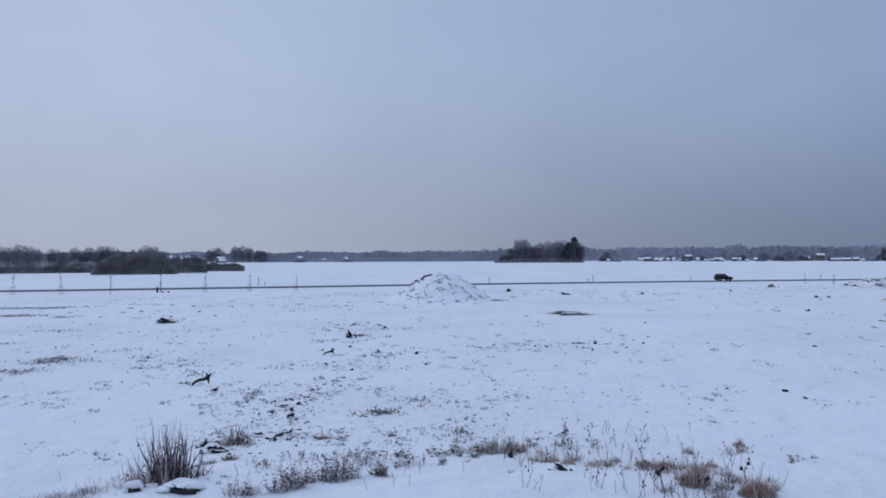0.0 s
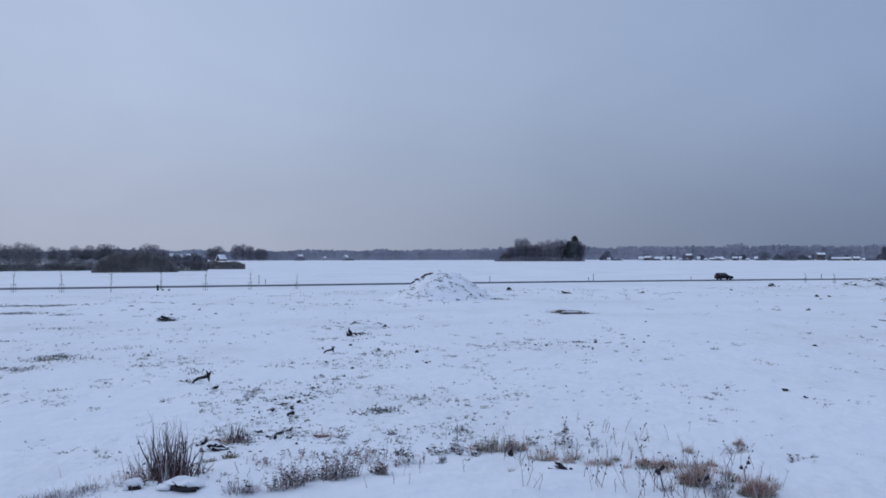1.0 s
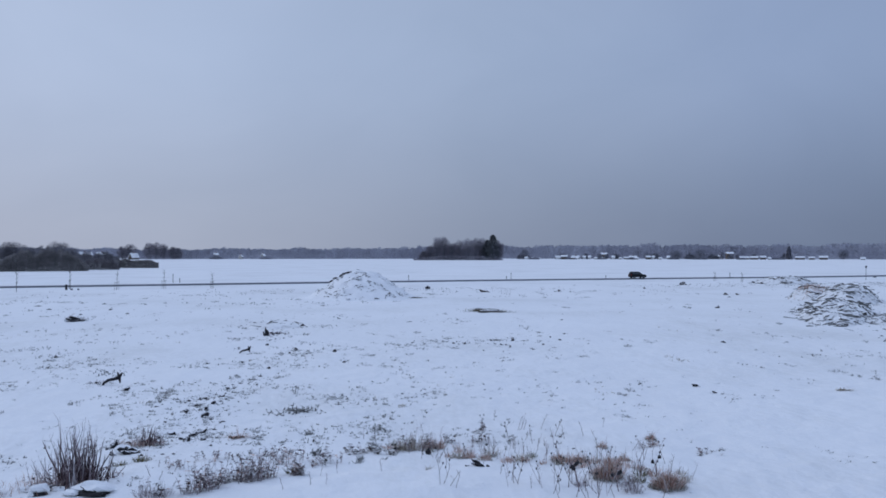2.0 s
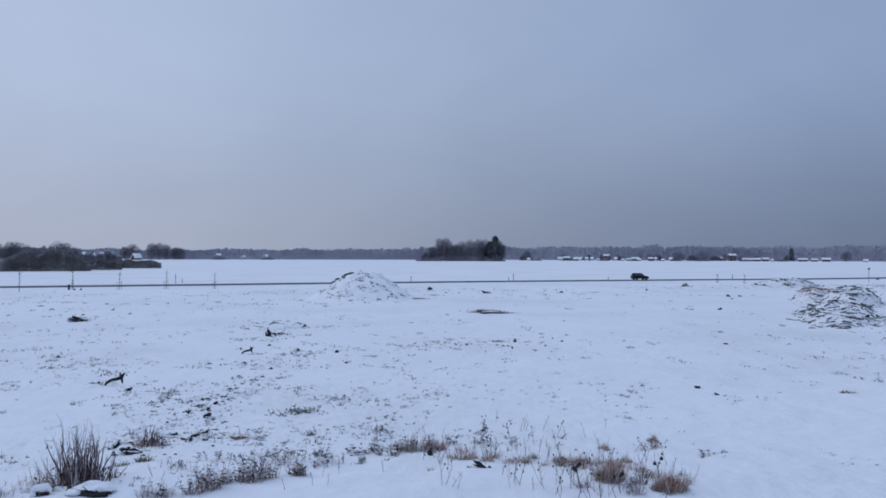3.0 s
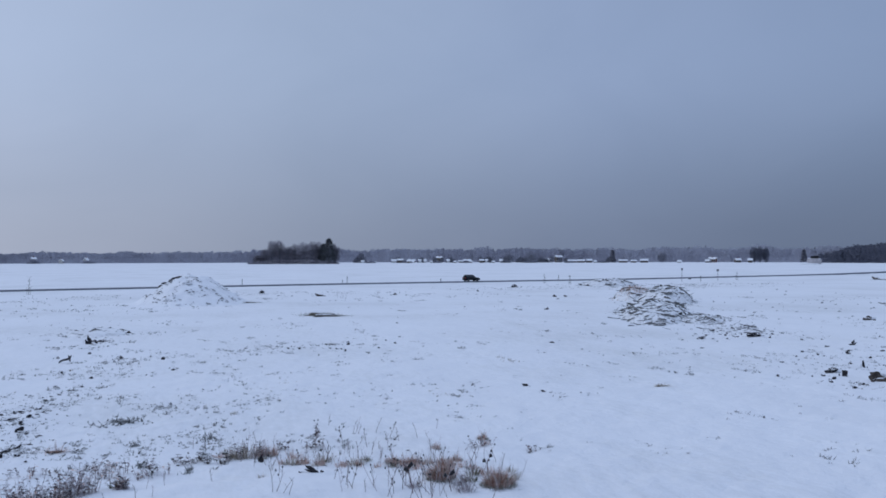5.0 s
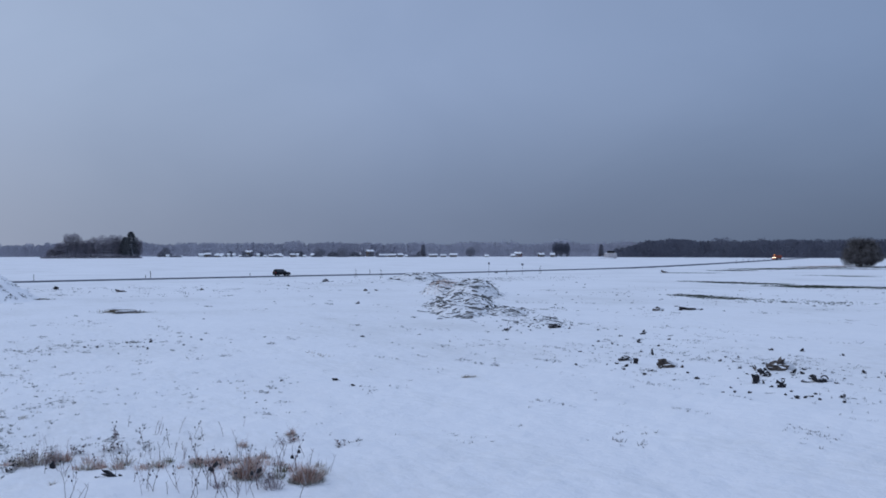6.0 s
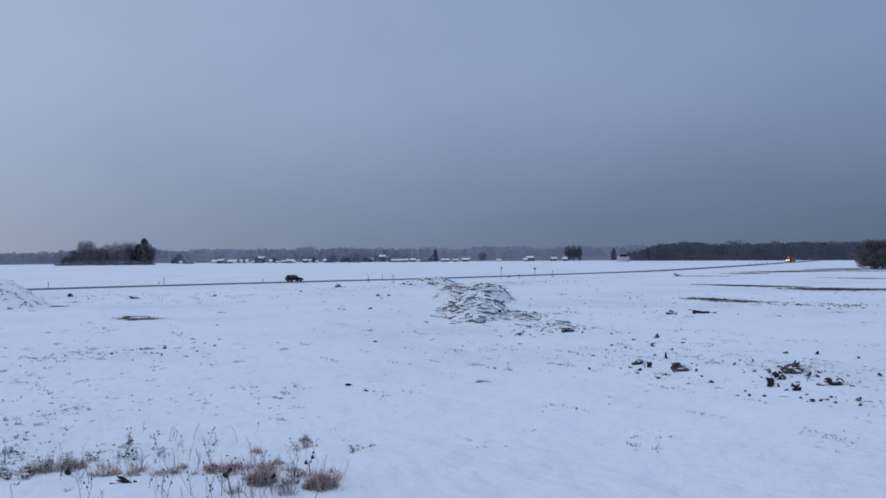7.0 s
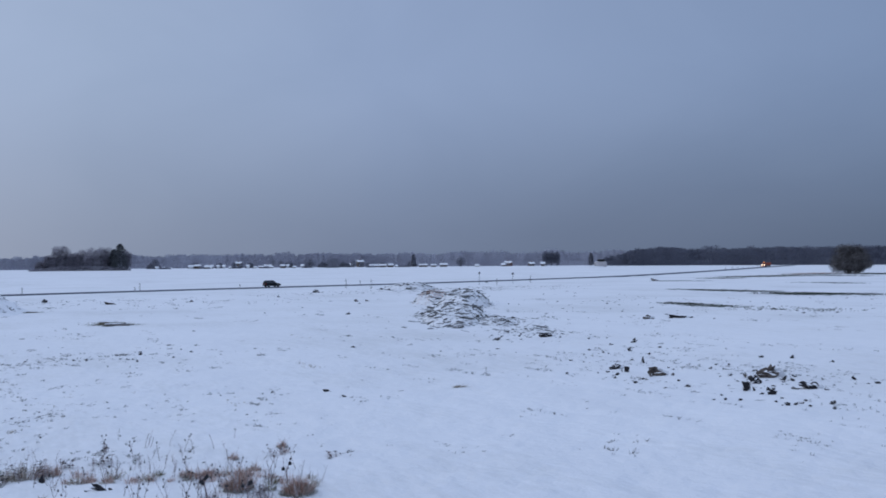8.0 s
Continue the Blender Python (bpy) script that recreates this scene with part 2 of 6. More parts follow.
def field_material():
    """Thin snow over a mown field: white drifts, with last year's grass wearing through in places."""
    m = bpy.data.materials.new("snowy_field")
    m.use_nodes = True
    t = m.node_tree
    b = t.nodes["Principled BSDF"]
    b.inputs["Roughness"].default_value = 0.8
    b.inputs["Specular IOR Level"].default_value = 0.2
    coord = t.nodes.new("ShaderNodeTexCoord")
    drift = node(t, "ShaderNodeTexNoise", Scale=0.045, Detail=3.0)
    patch = node(t, "ShaderNodeTexNoise", Scale=0.24, Detail=6.0, Roughness=0.7)
    blade = node(t, "ShaderNodeTexNoise", Scale=3.2, Detail=4.0, Roughness=0.7)
    grain = node(t, "ShaderNodeTexNoise", Scale=14.0, Detail=3.0)
    # the field was mown in rows that run away from the bank
    rows = t.nodes.new("ShaderNodeMapping")
    rows.inputs["Rotation"].default_value = (0, 0, radians(12))
    rows.inputs["Scale"].default_value = (1.0, 0.28, 1.0)
    t.links.new(coord.outputs["Object"], rows.inputs[0])
    for n in (drift, grain):
        t.links.new(coord.outputs["Object"], n.inputs["Vector"])
    for n in (patch, blade):
        t.links.new(rows.outputs[0], n.inputs["Vector"])

    def maths(kind, a, c):
        n = t.nodes.new("ShaderNodeMath")
        n.operation = kind
        for i, v in enumerate((a, c)):
            if isinstance(v, float):
                n.inputs[i].default_value = v
            else:
                t.links.new(v, n.inputs[i])
        return n.outputs[0]

    total = maths("ADD", maths("MULTIPLY", drift.outputs[0], 0.7), maths("MULTIPLY", patch.outputs[0], 0.85))
    total = maths("ADD", total, maths("MULTIPLY", blade.outputs[0], 0.42))
    bare = t.nodes.new("ShaderNodeMapRange")
    t.links.new(total, bare.inputs[0])
    bare.inputs[1].default_value, bare.inputs[2].default_value = 1.24, 1.58
    snow = ramp(t, [(0.3, (0.77, 0.778, 0.792)), (0.7, (0.858, 0.864, 0.874))])
    t.links.new(patch.outputs[0], snow.inputs[0])
    turf = ramp(t, [(0.35, (0.16, 0.15, 0.12)), (0.65, (0.40, 0.38, 0.33))])
    t.links.new(grain.outputs[0], turf.inputs[0])
    mix = t.nodes.new("ShaderNodeMixRGB")
    t.links.new(bare.outputs[0], mix.inputs[0])
    t.links.new(snow.outputs[0], mix.inputs[1])
    t.links.new(turf.outputs[0], mix.inputs[2])
    thin = t.nodes.new("ShaderNodeMapRange")
    t.links.new(total, thin.inputs[0])
    thin.inputs[1].default_value, thin.inputs[2].default_value, thin.inputs[4].default_value = 0.96, 1.26, 0.40
    worn = t.nodes.new("ShaderNodeMixRGB")
    t.links.new(thin.outputs[0], worn.inputs[0])
    t.links.new(mix.outputs[0], worn.inputs[1])
    worn.inputs[2].default_value = (0.43, 0.435, 0.42, 1)
    t.links.new(worn.outputs[0], b.inputs["Base Color"])
    hummock = node(t, "ShaderNodeTexNoise", Scale=0.9, Detail=4.0, Roughness=0.6)
    t.links.new(coord.outputs["Object"], hummock.inputs["Vector"])
    swell = node(t, "ShaderNodeBump", Strength=0.55, Distance=0.35)
    t.links.new(hummock.outputs[0], swell.inputs["Height"])
    bump = node(t, "ShaderNodeBump", Strength=0.35, Distance=0.06)
    t.links.new(swell.outputs[0], bump.inputs["Normal"])
    ripple = node(t, "ShaderNodeTexNoise", Scale=2.6, Detail=4.0, Roughness=0.65)
    t.links.new(coord.outputs["Object"], ripple.inputs["Vector"])
    t.links.new(maths("ADD", maths("MULTIPLY", grain.outputs[0], 0.3), ripple.outputs[0]), bump.inputs["Height"])
    t.links.new(bump.outputs[0], b.inputs["Normal"])
    return m


FIELD = field_material()


# ---------------------------------------------------------------- building tools
def mesh_of(name, verts, faces, mat, smooth=False):
    me = bpy.data.meshes.new(name)
    me.from_pydata([tuple(v) for v in verts], [], faces)
    me.materials.append(mat)
    if smooth:
        me.polygons.foreach_set("use_smooth", [True] * len(me.polygons))
    me.update()
    return me


def part(name, me, parent, label="", at=None, kind=""):
    ob = new(name, me)
    ob.parent = parent
    if at is not None:
        ob.matrix_basis = at
    if label:
        ob["label"] = label
    if kind:
        ob["kind"] = kind
    return ob


def from_bm(name, bm, mat, smooth=False):
    me = bpy.data.meshes.new(name)
    bm.to_mesh(me)
    bm.free()
    me.materials.append(mat)
    if smooth:
        me.polygons.foreach_set("use_smooth", [True] * len(me.polygons))
    return me


def tube(V, F, a, b, ra, rb, n=4):
    a, b = Vector(a), Vector(b)
    d = (b - a).normalized()
    u = d.orthogonal().normalized()
    w = d.cross(u)
    k = len(V)
    for p, r in ((a, ra), (b, rb)):
        for i in range(n):
            s = 2 * math.pi * i / n
            V.append(p + u * (r * math.cos(s)) + w * (r * math.sin(s)))
    for i in range(n):
        j = (i + 1) % n
        F.append((k + i, k + j, k + n + j, k + n + i))
    F.append(tuple(k + n + i for i in range(n)))


def bent(V, F, a, way, length, ra, rb, rng, n=4, steps=3, wander=0.12):
    """A tapered stem that wanders, one skin from end to end; gives back the points along it."""
    p, d = Vector(a), Vector(way).normalized()
    line = [p.copy()]
    u = d.orthogonal().normalized()
    k = len(V)
    for i in range(steps + 1):
        w = d.cross(u).normalized()
        u = w.cross(d).normalized()
        r = ra + (rb - ra) * i / steps
        for j in range(n):
            t = 2 * math.pi * j / n
            V.append(p + u * (r * math.cos(t)) + w * (r * math.sin(t)))
        if i < steps:
            d = (d + Vector((rng.gauss(0, wander), rng.gauss(0, wander), rng.gauss(0, wander * 0.6)))).normalized()
            p = p + d * (length / steps)
            line.append(p.copy())
            for j in range(n):
                m = (j + 1) % n
                F.append((k + i * n + j, k + i * n + m, k + i * n + n + m, k + i * n + n + j))
    F.append(tuple(k + steps * n + j for j in range(n)))
    return line


def blade(V, F, a, way, length, width, droop, rng):
    a, d = Vector(a), Vector(way).normalized()
    side = Vector((d.y + rng.gauss(0, 0.4), -d.x + rng.gauss(0, 0.4), 0.05))
    side = side.normalized() * (width / 2) if side.length > 1e-4 else Vector((width / 2, 0, 0))
    m = a + d * (length * 0.55)
    out = Vector((d.x, d.y, 0))
    tip = m + (d + out * droop - Vector((0, 0, droop * 0.8))).normalized() * (length * 0.5)
    k = len(V)
    V += [a - side, a + side, m + side * 0.8, m - side * 0.8, tip]
    F += [(k, k + 1, k + 2, k + 3), (k + 3, k + 2, k + 4)]


def slab(bm, x0, x1, y0, y1, z0, z1, bevel=0.0):
    m = Matrix.LocRotScale(((x0 + x1) / 2, (y0 + y1) / 2, (z0 + z1) / 2), None, (x1 - x0, y1 - y0, z1 - z0))
    made = bmesh.ops.create_cube(bm, size=1, matrix=m)
    if bevel:
        edges = {e for v in made["verts"] for e in v.link_edges}
        bmesh.ops.bevel(bm, geom=list(edges), offset=bevel, segments=2, affect="EDGES", profile=0.6)
    return bm


def lump_mesh(name, mat, seed, size, rough=0.35, flat=0.6, detail=2):
    """A broken lump of earth or snow, flat below."""
    bm = bmesh.new()
    bmesh.ops.create_icosphere(bm, subdivisions=detail, radius=1)
    for v in bm.verts:
        p = v.co.copy()
        k = 1 + rough * noise.noise(p * 1.3 + Vector((seed * 7.1, 3, 1))) + rough * 0.6 * noise.noise(p * 3.1 + Vector((1, seed * 5.3, 2)))
        v.co = Vector((p.x * k * size[0] / 2, p.y * k * size[1] / 2, max(p.z * k, -0.3) * size[2] * flat))
    return from_bm(name, bm, mat)


def snow_on(me, steep=0.72):
    """Snow lies on the faces of a lump that look up."""
    me.materials.append(SNOW)
    for f in me.polygons:
        if f.normal.z + 0.25 * noise.noise(f.center * 6) > steep:
            f.material_index = 1
    return me


# ---------------------------------------------------------------- the lie of the land
ROAD = [(-260, 105), (-150, 141), (-79, 167), (-42, 180), (-7, 193), (27, 204.5), (53, 211.5), (79, 218), (104, 223.5), (144, 238.5), (206, 266), (303, 331), (456, 443), (600, 548)]


def road_y(x):
    pts = ROAD
    if x <= pts[0][0]:
        return pts[0][1] + (x - pts[0][0]) * 0.22
    for i in range(len(pts) - 1):
        if x <= pts[i + 1][0]:
            break
    (xa, ya), (xb, yb) = pts[i], pts[i + 1]
    h = xb - xa
    before, after = pts[max(i - 1, 0)], pts[min(i + 2, len(pts) - 1)]
    ma = (yb - before[1]) / (xb - before[0]) * h
    mb = (after[1] - ya) / (after[0] - xa) * h
    s = (x - xa) / h
    return (2 * s**3 - 3 * s**2 + 1) * ya + (s**3 - 2 * s**2 + s) * ma + (3 * s**2 - 2 * s**3) * yb + (s**3 - s**2) * mb


def land(x, y):
    """Height of the snow at a place."""
    d = math.hypot(x, y)
    near = 1 / (1 + (d / 90) ** 2)
    z = 0.16 * near * noise.noise((x * 0.16, y * 0.16, 1.7)) + 0.10 * near * noise.noise((x * 0.6, y * 0.6, 4.2))
    z += 0.055 * near * noise.noise((x * 1.7, y * 1.7, 8.8)) + 0.22 * noise.noise((x * 0.03, y * 0.03, 2.1)) * min(1, d / 60) / (1 + (d / 150) ** 2)
    z += 0.30 * math.exp(-(((x - 0.8) / 3.6) ** 2) - ((y - 24.4) / 2.4) ** 2)
    z += 0.22 * math.exp(-(((x + 6.5) / 3.0) ** 2) - ((y - 26.5) / 2.6) ** 2)
    if 100 < d < 800 and -300 < x < 600:
        off = abs(y - road_y(x)) * 0.9
        flat = min(1, max(0, (off - 4) / 6))
        z = z * flat + 0.30 * max(0, min(1, 1.5 - off / 5))
    return z


def build_ground():
    turns = [radians(a) for a in np.concatenate([np.arange(-36, 60, 0.16), np.arange(60, 324, 4.0)])]
    rings = [1.0, 4.0, 8.0, 12.0]
    while rings[-1] < 4200:
        d = rings[-1]
        rings.append(d * (1.0135 if 18 < d < 320 else 1.05))
    V, F = [(0, 0, land(0, 0))], []
    n = len(turns)
    for d in rings:
        for a in turns:
            x, y = d * math.sin(a), d * math.cos(a)
            V.append((x, y, land(x, y)))
    for i in range(n):
        F.append((0, 1 + (i + 1) % n, 1 + i))
    for r in range(len(rings) - 1):
        k = 1 + r * n
        for i in range(n):
            j = (i + 1) % n
            F.append((k + i, k + j, k + n + j, k + n + i))
    me = mesh_of("ground", V, F, FIELD, True)
    tagged(new("ground", me), "wide flat field under thin snow with grass showing through", "field", kind="structure")


build_ground()


def build_road():
    V, F = [], []
    xs = list(np.arange(-250, 590, 6.0))
    for x in xs:
        y, y2 = road_y(x), road_y(x + 0.5)
        d = Vector((0.5, y2 - y, 0)).normalized()
        side = Vector((-d.y, d.x, 0))
        for w, z in ((-3.9, 0.1), (-3.6, 0.36), (0, 0.41), (3.2, 0.36), (3.4, 0.1)):
            p = Vector((x, y, 0)) + side * w
            V.append((p.x, p.y, z))
    for i in range(len(xs) - 1):
        for j in range(4):
            k = i * 5 + j
            F.append((k, k + 5, k + 6, k + 1))
    tagged(new("road", mesh_of("road", V, F, ASPHALT)), "narrow dark wet asphalt road across the snow", "road", kind="structure")


build_road()


# ---------------------------------------------------------------- trees and woods
def crown_twigs(V, F, rng, centre, size, count, length, width, seed=0.0, up=0.5):
    """Twigs all through an uneven crown with gaps, finer towards its outside."""
    made = 0
    while made < count:
        a, u = rng.uniform(0, 6.283), rng.uniform(-1, 1)
        r = rng.random() ** 0.45
        w = math.sqrt(max(0, 1 - u * u))
        p = Vector((math.cos(a) * w, math.sin(a) * w, u)) * r
        lumpy = noise.noise(p * 1.9 + Vector((seed, 0, 0))) + 0.6 * noise.noise(p * 4.5 + Vector((0, seed, 0)))
        if r > 0.92 + 0.35 * lumpy or lumpy < -0.38:
            continue
        made += 1
        p = Vector((p.x * size[0], p.y * size[1], p.z * size[2])) * 1.08 + Vector(centre)
        p.z = max(p.z, rng.uniform(0.1, 0.8))
        d = Vector((rng.gauss(0, 1), rng.gauss(0, 1), rng.gauss(up, 0.8))).normalized()
        s = Vector((rng.gauss(0, 1), rng.gauss(0, 1), rng.gauss(0, 1))).normalized() * (width * rng.uniform(0.5, 1.2))
        k = len(V)
        q = p + d * (length * rng.uniform(0.4, 1.1))
        V += [p - s * 0.5, p + s * 0.5, q]
        F.append((k, k + 1, k + 2))


def bare_tree(x, y, h, w, seed, label, bark=BARK, twigs=BARE_CROWN, count=900, low=0.2, group="", twig=1.0):
    rng = random.Random(seed)
    top = tagged(new("bare_tree"), label, "tree", group)
    top.location = (x, y, land(x, y) - 0.05)
    V, F = [], []
    line = bent(V, F, (0, 0, 0), (0, 0, 1), h * 0.8, h * 0.02 + 0.06, 0.05, rng, 6, 6, 0.05)
    part("trunk", mesh_of("trunk", V, F, bark), top)
    V, F = [], []
    for i in range(14):
        f = rng.uniform(low, 0.95)
        p = line[min(6, int(f * 6))].lerp(line[min(6, int(f * 6) + 1)], f * 6 % 1)
        a = rng.uniform(0, 6.283)
        bent(V, F, p, (math.cos(a), math.sin(a), rng.uniform(0.4, 1.1)), w * rng.uniform(0.3, 0.55), 0.09, 0.02, rng, 3, 3, 0.15)
    crown_twigs(V, F, rng, (0, 0, h * (low + 1) / 2), (w * 0.5, w * 0.5, h * (1 - low) * 0.47), count, 0.8 * twig, 0.26 * twig, seed * 1.37)
    part("crown", mesh_of("crown", V, F, twigs), top)
    return top


def fir_tree(x, y, h, w, seed, label, needles=FIR):
    rng = random.Random(seed)
    top = tagged(new("fir_tree"), label, "tree")
    top.location = (x, y, land(x, y) - 0.05)
    V, F = [], []
    bent(V, F, (0, 0, 0), (0, 0, 1), h * 0.95, h * 0.018 + 0.05, 0.04, rng, 6, 4, 0.01)
    part("trunk", mesh_of("trunk", V, F, BARK), top)
    V, F = [], []
    for i in range(4200):
        f = rng.random() ** 0.8
        z = h * (0.06 + 0.92 * f)
        r = w * 0.5 * (1 - f) ** 0.55 * rng.uniform(0.25, 1.1) * (0.9 + 0.1 * math.sin(z * 2.3) + 0.18 * noise.noise((z * 0.5, seed, 2)))
        a = rng.uniform(0, 6.283)
        p = Vector((math.cos(a) * r, math.sin(a) * r, z))
        d = Vector((math.cos(a), math.sin(a), rng.uniform(-0.5, 0.1)))
        s = Vector((-math.sin(a), math.cos(a), rng.uniform(-0.4, 0.4))) * rng.uniform(0.25, 0.5)
        k = len(V)
        V += [p - s, p + s, p + d * rng.uniform(0.7, 1.6)]
        F.append((k, k + 1, k + 2))
    part("crown", mesh_of("crown", V, F, needles), top)


def thicket(name, x, y, length, depth, h, turn, seed, label, category, mat, count, twig=0.9, taper=0.5, round_top=False):
    """A long hedge or clump of brush: stems below, twigs and leaves all over, with an uneven top."""
    rng = random.Random(seed)
    top = tagged(new(name), label, category)
    top.matrix_basis = pose(x, y, land(x, y) - 0.05, 0, 0, turn)
    for i in range(min(40, int(length * 1.2))):
        V, F = [], []
        u = rng.uniform(-0.5, 0.5) * length
        bent(V, F, (u, rng.uniform(-0.3, 0.3) * depth, 0), (rng.gauss(0, 0.2), rng.gauss(0, 0.2), 1), h * rng.uniform(0.5, 0.8), 0.07, 0.02, rng, 3, 2, 0.1)
        part("stem", mesh_of("stem", V, F, BARK), top)
    V, F = [], []
    for i in range(count):
        u = rng.uniform(-0.5, 0.5)
        high = h * (1 - taper * abs(2 * u) ** 3) * (0.82 + 0.3 * noise.noise((u * length * 0.22, seed, 0)) + 0.16 * noise.noise((u * length * 0.8, seed, 5)))
        if round_top:
            high *= math.sqrt(max(0.02, 1 - (2 * u) ** 2)) / (1 - taper * abs(2 * u) ** 3)
        z = high * rng.random() ** 0.95
        v = rng.gauss(0, 0.28) * depth * (1 - 0.4 * z / h)
        p = Vector((u * length, v, z + 0.1))
        d = Vector((rng.gauss(0, 0.8), rng.gauss(0, 0.8), rng.gauss(0.5, 0.6))).normalized() * rng.uniform(0.5, 1.2) * twig
        s = Vector((rng.gauss(0, 1), rng.gauss(0, 1), rng.gauss(0, 0.35))).normalized() * rng.uniform(0.10, 0.26) * twig
        k = len(V)
        V += [p - s, p + s, p + d]
        F.append((k, k + 1, k + 2))
    part("foliage", mesh_of("foliage", V, F, mat), top, kind="stuff")


def woods(label, a0, a1, d0, d1, h0, h1, seed, mat, spacing, rows, firs=0.3):
    """Far woodland between two bearings: many small trees in depth, one uncountable mass."""
    rng = np.random.RandomState(seed)
    pts = []
    for r in range(rows):
        a = a0
        while a < a1:
            f = (a - a0) / (a1 - a0)
            d = d0 + (d1 - d0) * f + r * 24 + rng.uniform(-9, 9)
            x, y = d * math.sin(radians(a)), d * math.cos(radians(a))
            h = (h0 + (h1 - h0) * f) * (0.84 + 0.26 * noise.noise((a * 0.55, seed, r * 0.2)) + 0.12 * noise.noise((a * 2.6, seed, r)) + rng.uniform(-0.05, 0.05))
            fir = rng.random_sample() < firs
            w = h * (0.55 if fir else 0.85)
            n = 330
            g = rng.random_sample(n) ** 0.85
            rad = w * 0.5 * ((1 - g) ** 0.75 if fir else np.sqrt(np.maximum(0.05, 1 - (1.45 * g - 0.55) ** 2)))
            b = rng.uniform(0, 6.283, n)
            rr = rad * rng.uniform(0.15, 1, n)
            pts.append(np.stack([x + rr * np.cos(b), y + rr * np.sin(b), 0.1 + h * 0.93 * g], -1))
            a += math.degrees(spacing / d) * rng.uniform(0.6, 1.4)
    # low growth along the near edge
    n = int((a1 - a0) * 900)
    a = np.radians(rng.uniform(a0, a1, n))
    d = d0 + (d1 - d0) * (np.degrees(a) - a0) / (a1 - a0) + rng.uniform(-12, 30, n)
    pts.append(np.stack([d * np.sin(a), d * np.cos(a), rng.random_sample(n) ** 1.4 * 4.5], -1))
    P = np.concatenate(pts)
    n = len(P)
    s = rng.normal(0, 1, (n, 3)) * [1, 1, 0.12]
    s *= (rng.uniform(0.22, 0.6, n) / np.linalg.norm(s, axis=1))[:, None]
    q = P + np.stack([rng.normal(0, 0.16, n), rng.normal(0, 0.16, n), rng.uniform(0.4, 1.4, n)], -1)
    V = np.stack([P - s, P + s, q], 1).reshape(-1, 3)
    V[:, 2] = np.maximum(V[:, 2], 0.02)
    V, F = V.tolist(), np.arange(3 * n).reshape(-1, 3).tolist()
    tagged(new("distant_woods", mesh_of("woods", V, F, mat)), label, "woods", kind="stuff")


# the grey-blue of WOODS holds the haze of the distance
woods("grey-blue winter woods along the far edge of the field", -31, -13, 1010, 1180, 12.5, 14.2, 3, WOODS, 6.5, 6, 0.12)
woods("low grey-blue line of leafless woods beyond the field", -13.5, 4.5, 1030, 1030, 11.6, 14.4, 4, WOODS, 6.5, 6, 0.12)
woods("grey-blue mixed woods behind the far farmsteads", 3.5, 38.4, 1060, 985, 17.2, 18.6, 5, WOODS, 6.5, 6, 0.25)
woods("lower edge of the dark pine forest beyond the field", 36.9, 39.0, 915, 905, 11, 18.5, 8, FOREST, 5.5, 6, 0.15)
woods("dark pine forest close beyond the field", 38.7, 58, 905, 820, 19, 19, 6, FOREST, 5.5, 6, 0.18)

FAR = 0.875
# the copse in the middle of the far field
for i, (bearing, dist, h, w) in enumerate([(4.6, 838, 21, 11), (5.0, 842, 21.5, 12), (5.5, 840, 16, 12), (5.95, 846, 18, 13), (6.5, 836, 20, 15), (6.95, 845, 20.5, 14), (7.35, 850, 20, 13), (4.15, 834, 13, 9), (3.75, 838, 8, 9), (8.35, 845, 18, 9)]):
    a = radians(bearing)
    bare_tree(dist * math.sin(a), dist * math.cos(a), h, w, 40 + i, "tall leafless tree in a copse on the snowy field", twigs=COPSE, count=13000, low=0.0, group="copse trees", twig=0.95)
a = radians(7.98)
fir_tree(832 * math.sin(a), 832 * math.cos(a), 23, 16, 61, "tall dark fir at the end of the copse")
a = radians(7.66)
fir_tree(842 * math.sin(a), 842 * math.cos(a), 18.5, 13, 62, "dark fir standing among leafless trees")
for i, (bearing, dist, h, w) in enumerate([(33.3, 1085, 17, 9), (33.62, 1085, 17.5, 9), (33.95, 1085, 16.5, 8), (9.9, 1110, 11, 10), (20.3, 1090, 11, 15), (18.9, 1090, 10, 16), (28.1, 1095, 11, 12)]):
    a = radians(bearing)
    dist, h, w = dist * FAR, h * 0.93, w * FAR
    bare_tree(dist * math.sin(a), dist * math.cos(a), h, w, 164 + i, "dark crowded tree in front of the far woods", twigs=FOREST if i < 3 else FAR_TREE, count=7000, low=0.0, twig=1.0)
# these firs wear the woods' haze-lightened colour
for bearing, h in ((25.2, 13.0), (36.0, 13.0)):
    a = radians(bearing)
    fir_tree(962 * math.sin(a), 962 * math.cos(a), h, 6.2, int(bearing), "slim frosted, haze-pale fir in front of the far woods", WOODS)
a = radians(5.85)
thicket("undergrowth", 826 * math.sin(a), 826 * math.cos(a), 78, 6, 3.6, -5.9, 63, "low dark undergrowth along the foot of the copse", "shrubs", COPSE, 7000, 1.3, 0.9)

# lone trees beside the far farm
for i, (bearing, dist, h, w) in enumerate([(-12.5, 985, 17.5, 12), (-12.1, 990, 18, 13), (-11.68, 996, 16, 12), (-11.15, 1000, 13, 11), (-10.85, 1000, 12, 10), (-13.55, 1000, 16, 14), (-13.95, 1004, 13.5, 12)]):
    a = radians(bearing)
    bare_tree(dist * math.sin(a), dist * math.cos(a), h, w, 70 + i, "round-crowned leafless tree beside a far farm", twigs=COPSE, count=11000, low=0.0, group="farm trees", twig=0.95)

